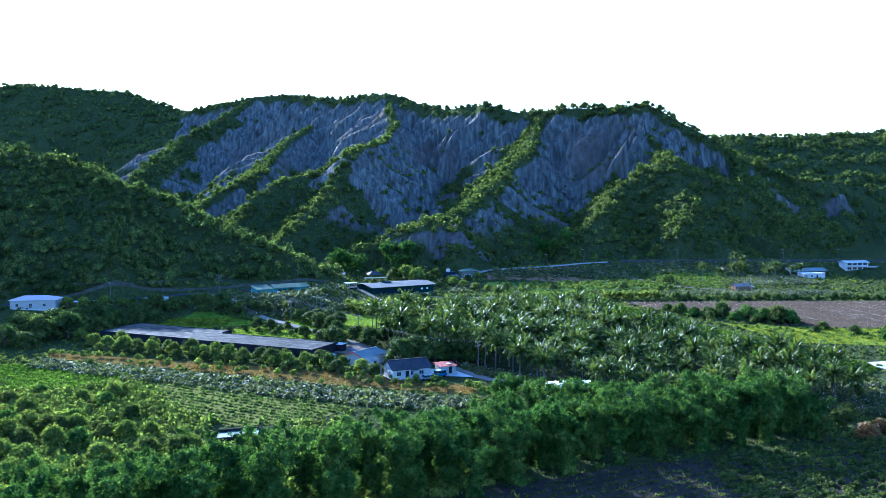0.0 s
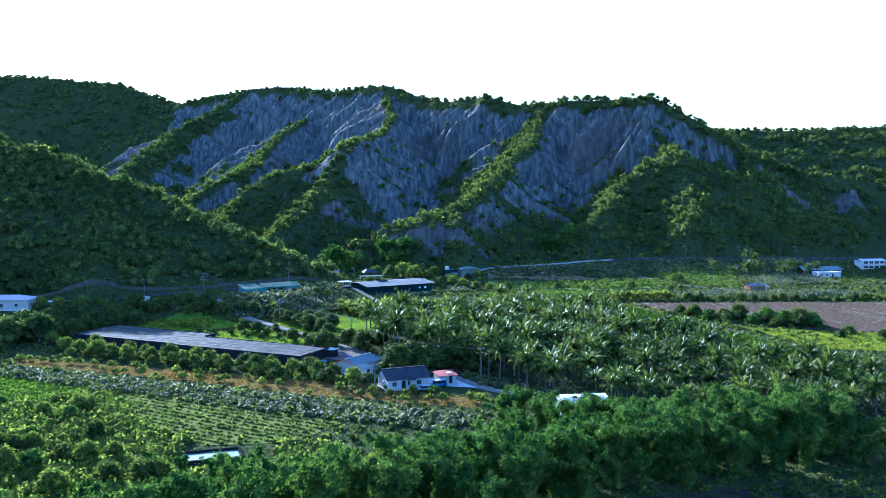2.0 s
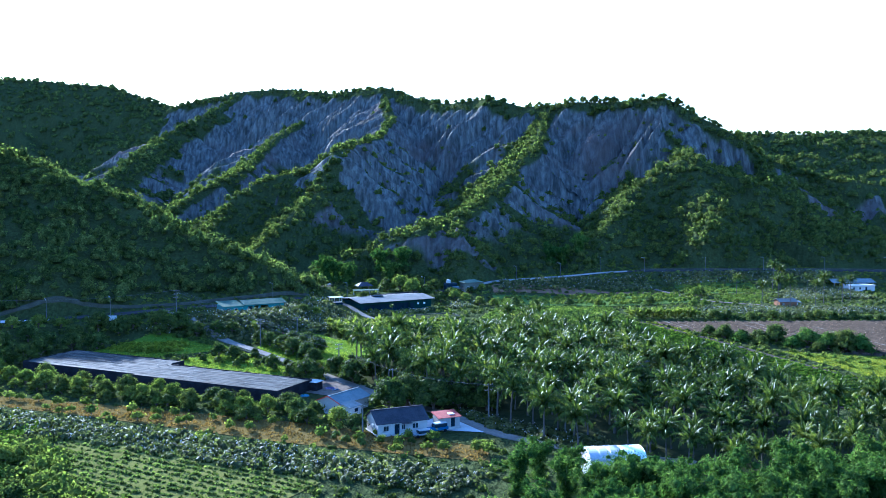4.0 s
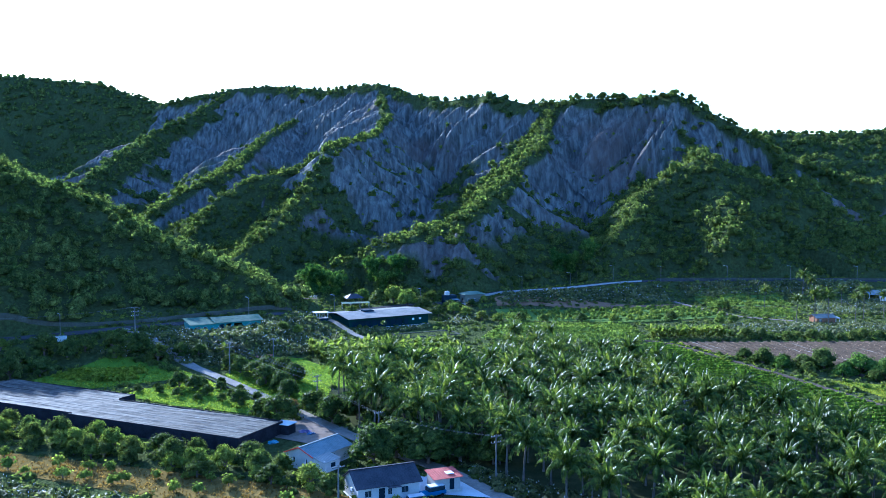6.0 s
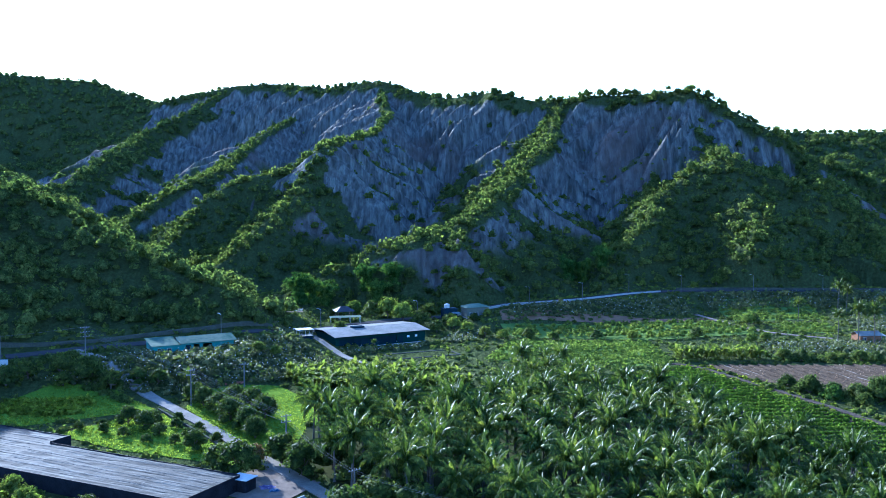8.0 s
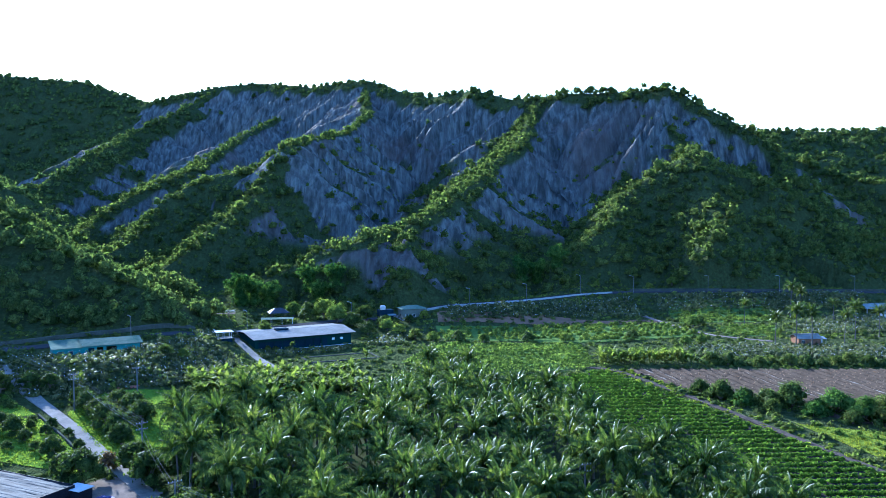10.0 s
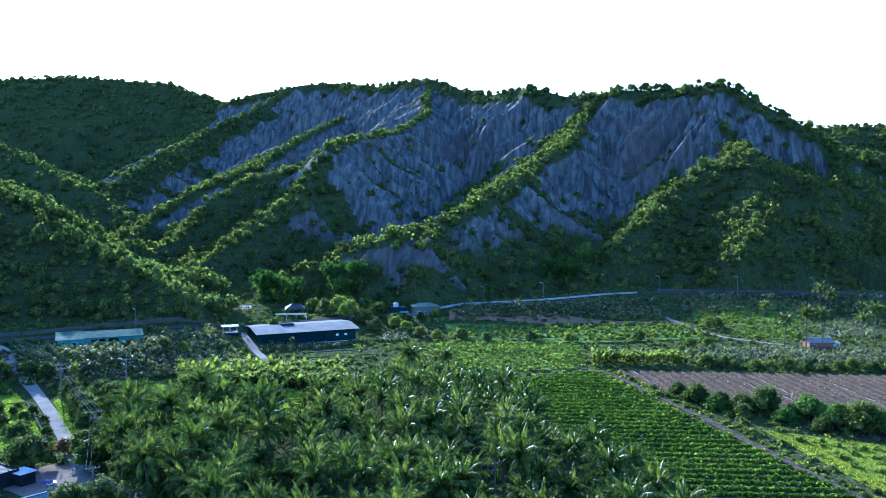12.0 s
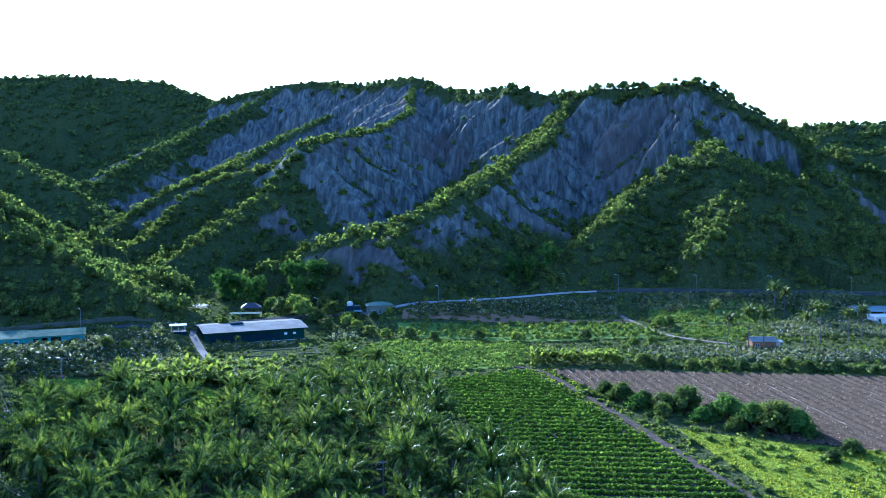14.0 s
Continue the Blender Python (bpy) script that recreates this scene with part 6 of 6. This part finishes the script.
def greenhouse():
    ob = thing("greenhouse", 25.0, 214.5, -2.6, 8, "white plastic greenhouse with an arched roof", "greenhouse")
    for name, x0, x1, m, k in (("film", 0, 6.2, WHITE_ROOF, 0), ("film", 6.3, 10.2, PLASTIC, 1)):
        t = np.linspace(0, math.pi, 15)
        prof = np.stack([3.4 - 3.4 * np.cos(t), 3.4 + 1.5 * np.sin(t)], -1)
        prof = np.concatenate([[[0, 0]], prof, [[6.8, 0]]])
        inner = prof * [0.985, 0.985] + [0.05, 0]
        n = len(prof)
        v = np.concatenate([np.column_stack([np.full(n, x), p]) for x in (x0, x1) for p in (prof, inner)])
        j = np.arange(n - 1)
        f = np.concatenate([np.stack([j, j + 1, j + 1 + 2 * n, j + 2 * n], -1), np.stack([j + n, j + 3 * n, j + 1 + 3 * n, j + 1 + n], -1)])
        part(name, mesh_of(name, v, f, m), None, ob, "white arched film" if k == 0 else "bluish clear film")
        for x in (x0, x1):
            bm = bmesh.new()
            a = [bm.verts.new((x, *p)) for p in prof]
            b = [bm.verts.new((x + 0.04, *p)) for p in prof]
            bm.faces.new(a), bm.faces.new(b[::-1])
            for q in range(n):
                bm.faces.new((a[q], b[q], b[(q + 1) % n], a[(q + 1) % n]))
            part("end_wall", bm, m, ob)
    for x in (0, 2, 4, 6.25, 8.2, 10.2):
        t = np.linspace(0, math.pi, 9)
        part("hoop", tube(bmesh.new(), [(x, 3.4 - 3.44 * math.cos(a), 3.42 + 1.53 * math.sin(a)) for a in t], [0.03] * 9, 5), STEEL, ob)


def pond(name, x, y, z, turn, w, d, rim, label, water):
    ob = thing(name, x, y, z, turn, label, "pond")
    part("rim", boxes((0, w, 0, 0.6, -1.5, 0.5), (0, w, d - 0.6, d, -1.5, 0.5), (0, 0.6, 0.6, d - 0.6, -1.5, 0.5), (w - 0.6, w, 0.6, d - 0.6, -1.5, 0.5), bevel=0.08), rim, ob)
    part("water", boxes((0.6, w - 0.6, 0.6, d - 0.6, -1.0, 0.1)), water, ob)


white_house()
blue_house()
outbuilding()
net_house()
teal_building()
long_shed()
kiosk()
pavilion()
walkway()
canopy()
brick_house()
blue_barn()
white_block()
white_villa()
greenhouse()
hip_house("green_roofed_house", 8.5, 455.5, 2.9, 22, 8.5, 5.0, 3.6, 1.1, dull("faded olive render", (0.12, 0.13, 0.11)), TEAL_ROOF, "small faded house with a pale green hipped roof")
hip_house("roadside_house", -159.0, 334.0, 4.6, 6, 16.0, 8.0, 3.2, 1.4, GREY_WALL, surface("pinkish roof sheet", (0.3, 0.25, 0.24), (0.45, 0.39, 0.38), 0.3), "pale rendered roadside house with a pale hipped roof", 1)
hip_house("grey_cabin", -136.0, 361.0, 5.6, 12, 5.0, 3.5, 2.2, 0.8, GREY_WALL, PALE_ROOF, "small grey cabin by the parking lot")
pond("lined_pond", -48.0, 186.0, -2.9, 18, 11.0, 7.0, RUBBER, "small pond with a black plastic lined rim", WATER)
pond("algae_pond", -13.5, 391.0, -0.3, 24, 21.0, 9.0, DARK_CONCRETE, "shallow pond with green water behind a concrete rim", paint("algae water", (0.16, 0.22, 0.12), 0.25))
patch("parking_lot", [(-152, 344), (-126, 350), (-124, 354), (-152, 350)], CONCRETE, "pale concrete parking lot by the road", "parking lot", 0.2)

tank = thing("water_tank_house", 0.5, 455.0, 3.6, 20, "navy pump house with a white tank on top", "pump house")
part("body", boxes((0, 5.0, 0, 3.6, -1.0, 2.6), bevel=0.03), NAVY, tank)
part("tank", tube(bmesh.new(), [(1.6, 1.8, 2.62), (1.6, 1.8, 2.8), (1.6, 1.8, 3.9), (1.6, 1.8, 4.2)], [0.9, 1.0, 1.0, 0.35], 14), WHITE_ROOF, tank, "white round tank")
part("lean_roof", moved(ribbed(3.0, 2.2, 0.3), Matrix.Translation((2.6, -2.2, 1.0))), BLUE_ROOF, tank, "pale blue lean roof")
hut = thing("white_roofed_hut", -35.0, 281.5, -1.6, -25, "small dark hut with a flat white roof", "hut")
part("body", boxes((0, 3.4, 0, 2.8, -0.4, 2.2), bevel=0.03), NET_SIDE, hut)
part("roof_panel", boxes((-0.3, 3.7, -0.3, 3.1, 2.2, 2.32), bevel=0.03), WHITE_ROOF, hut)
for k, (x, y, w, c) in enumerate(((-29.0, 283.0, 1.6, (0.09, 0.07, 0.16)), (-27.4, 281.4, 1.2, (0.04, 0.08, 0.16)), (-34, 275.4, 1.5, (0.1, 0.18, 0.24)))):
    ob = thing("tarpaulin_heap", x, y, None, 30 * k, "crumpled coloured tarpaulin heap in the yard", "tarpaulin", "tarpaulin heaps")
    bm = bmesh.new()
    bmesh.ops.create_icosphere(bm, subdivisions=3, radius=1.0)
    for v in bm.verts:
        v.co = Vector((v.co.x * w, v.co.y * w * 0.8, max(v.co.z, -0.2) * 0.55)) * (0.8 + 0.45 * noise.noise(v.co * 2.3 + Vector((k * 7, 0, 0))))
    part("sheet", bm, paint("tarpaulin", c, 0.35), ob)
barrier = thing("white_barrier", -116.0, 352.5, 5.5, 20, "white and blue concrete barrier beside the road", "barrier")
part("body", boxes((0, 9, 0, 0.4, -0.6, 1.0), bevel=0.05), WHITE_WALL, barrier)
part("cap", boxes((-0.05, 9.05, -0.05, 0.45, 1.0, 1.12)), BLUE_ROOF, barrier)


def vehicle(name, x, y, turn, length, height, body_m, top_m, label):
    ob = thing(name, x, y, None, turn, label, "vehicle")
    w = 1.7
    part("body", boxes((0, length, 0, w, 0.45, height * 0.55), bevel=0.1), body_m, ob)
    part("cabin", boxes((length * 0.25, length * 0.95, 0.08, w - 0.08, height * 0.55, height * 0.93), bevel=0.12), GLASS, ob, "dark window band")
    part("roof", boxes((length * 0.27, length * 0.93, 0.1, w - 0.1, height * 0.93, height), bevel=0.03), top_m, ob)
    for wx in (length * 0.18, length * 0.8):
        for wy in (0.0, w):
            part("wheel", moved(tube(bmesh.new(), [(0, 0, -0.1), (0, 0, 0.1)], [0.33, 0.33], 12), Matrix.Translation((wx, wy, 0.38)) @ Matrix.Rotation(radians(90), 4, "X")), RUBBER, ob)


vehicle("delivery_van", -3.4, 243.4, 30, 4.4, 2.0, TARP, WHITE_ROOF, "blue van with a white roof in the yard")
vehicle("parked_car", -6.6, 240.2, 24, 4.2, 1.5, paint("silver paint", (0.35, 0.37, 0.4), 0.3, 0.6), paint("silver roof", (0.35, 0.37, 0.4), 0.3, 0.6), "silver car parked before the white house")
for k in range(5):
    ob = thing("timber_beam", -52.5 + 0.9 * k, 352.0 + 0.35 * k, None, 62 + 4 * k, "long reddish timber beam lying on the ground", "timber beam", "timber stack")
    part("beam", boxes((0, 5.0, 0, 0.4, 0.05, 0.45), bevel=0.03), surface("red timber", (0.16, 0.07, 0.05), (0.3, 0.15, 0.1), 1.0), ob)

# ---- poles and cables ----
def street_lamp(x, y, z, turn, height=7.2):
    ob = thing("street_lamp", x, y, z, turn, "slender grey street lamp with a short arm", "street lamp", "street lamps")
    part("pole", tube(bmesh.new(), [(0, 0, -0.6), (0, 0, height * 0.6), (0, 0, height)], [0.12, 0.1, 0.075], 8), POLE, ob)
    part("arm", tube(bmesh.new(), [(0, 0, height - 0.3), (0.5, 0, height), (1.2, 0, height + 0.1)], [0.05, 0.05, 0.04], 6), STEEL, ob)
    part("lamp_head", boxes((1.1, 1.7, -0.14, 0.14, height + 0.02, height + 0.18), bevel=0.04), GREY_WALL, ob)
    return ob


lamp = street_lamp(31.9, 467.5, 5.4, 150)
for x, y, turn in ((53.1, 479.5, 150), (77.5, 514.0, 160), (98.7, 511.5, 170), (129.4, 513.5, 175), (158.3, 513.5, 175), (188.0, 512.0, 175), (218.0, 510.0, 175), (-62.4, 388.0, 140), (-110.0, 357.0, 130), (-128.0, 350.0, 130), (-40.0, 430.0, 150), (-9.0, 452.0, 150)):
    copy_thing(lamp, pose(x, y, ground_z(x, y), 0, 0, turn))


def utility_pole(x, y, height, turn, arms=2):
    ob = thing("utility_pole", x, y, None, turn, "concrete utility pole with steel cross arms", "utility pole", "utility poles")
    part("pole", tube(bmesh.new(), [(0, 0, -0.8), (0, 0, height * 0.5), (0, 0, height)], [0.19, 0.16, 0.12], 8), POLE, ob)
    for k in range(arms):
        z = height - 0.35 - 1.1 * k
        arm = part("cross_arm", boxes((-1.1, 1.1, -0.06, 0.06, z - 0.06, z + 0.06)), POLE, ob)
        for x_ in (-1.0, -0.4, 0.4, 1.0):
            part("insulator", tube(bmesh.new(), [(x_, 0, z + 0.06), (x_, 0, z + 0.16), (x_, 0, z + 0.26)], [0.05, 0.07, 0.03], 6), WHITE_ROOF, arm)
    return ob


POLES = ((-87.3, 353.4, 13.4, 40, 3), (-57.0, 337.5, 8.6, 40, 2), (-28.6, 300.0, 8.2, 40, 2), (-12.5, 268.0, 8.4, 40, 1), (9.0, 252.0, 8.6, 35, 2), (24.5, 244.5, 8.2, 20, 2), (48.5, 278.0, 8.2, 20, 2), (-17.0, 239.5, 7.2, 30, 1), (-48.0, 352.0, 6.0, 20, 1))
for p in POLES:
    utility_pole(*p)


def cable(a, b, sag, r=0.013):
    a, b = Vector(a), Vector(b)
    pts = [tuple(a.lerp(b, t) - Vector((0, 0, sag * 4 * t * (1 - t)))) for t in np.linspace(0, 1, 13)]
    bm = tube(bmesh.new(), pts, [r] * 13, 5)
    me = bpy.data.meshes.new("power_cable")
    bmesh.ops.recalc_face_normals(bm, faces=bm.faces)
    bm.to_mesh(me)
    bm.free()
    me.materials.append(WIRE)
    tagged(new("power_cable", me), "pale overhead power cable slung between poles", "cable", "overhead cables")


def arm_point(p, off, drop):
    x, y, h, turn, _ = p
    z = ground_z(x, y)
    return (x + off * math.cos(radians(turn)), y + off * math.sin(radians(turn)), z + h - drop)


for a, b in ((0, 1), (1, 2), (2, 3), (3, 4), (4, 5)):
    for off, drop in ((-1.0, 0.1), (-0.4, 0.1), (0.4, 0.1), (1.0, 0.1), (0.2, 1.6))[:5 if b < 3 else 2]:
        cable(arm_point(POLES[a], off, drop), arm_point(POLES[b], off, drop), 0.7, 0.013 if drop < 1 else 0.02)
cable(arm_point(POLES[1], 0, 0.4), (-60.0, 353.0, 6.5), 0.4)
for off in (-0.8, 0.8):
    cable(arm_point(POLES[5], off, 0.1), arm_point(POLES[6], off, 0.1), 0.9)
    cable((-140.0 + off, 344.0, 13.0), arm_point(POLES[0], off, 0.1), 1.2)
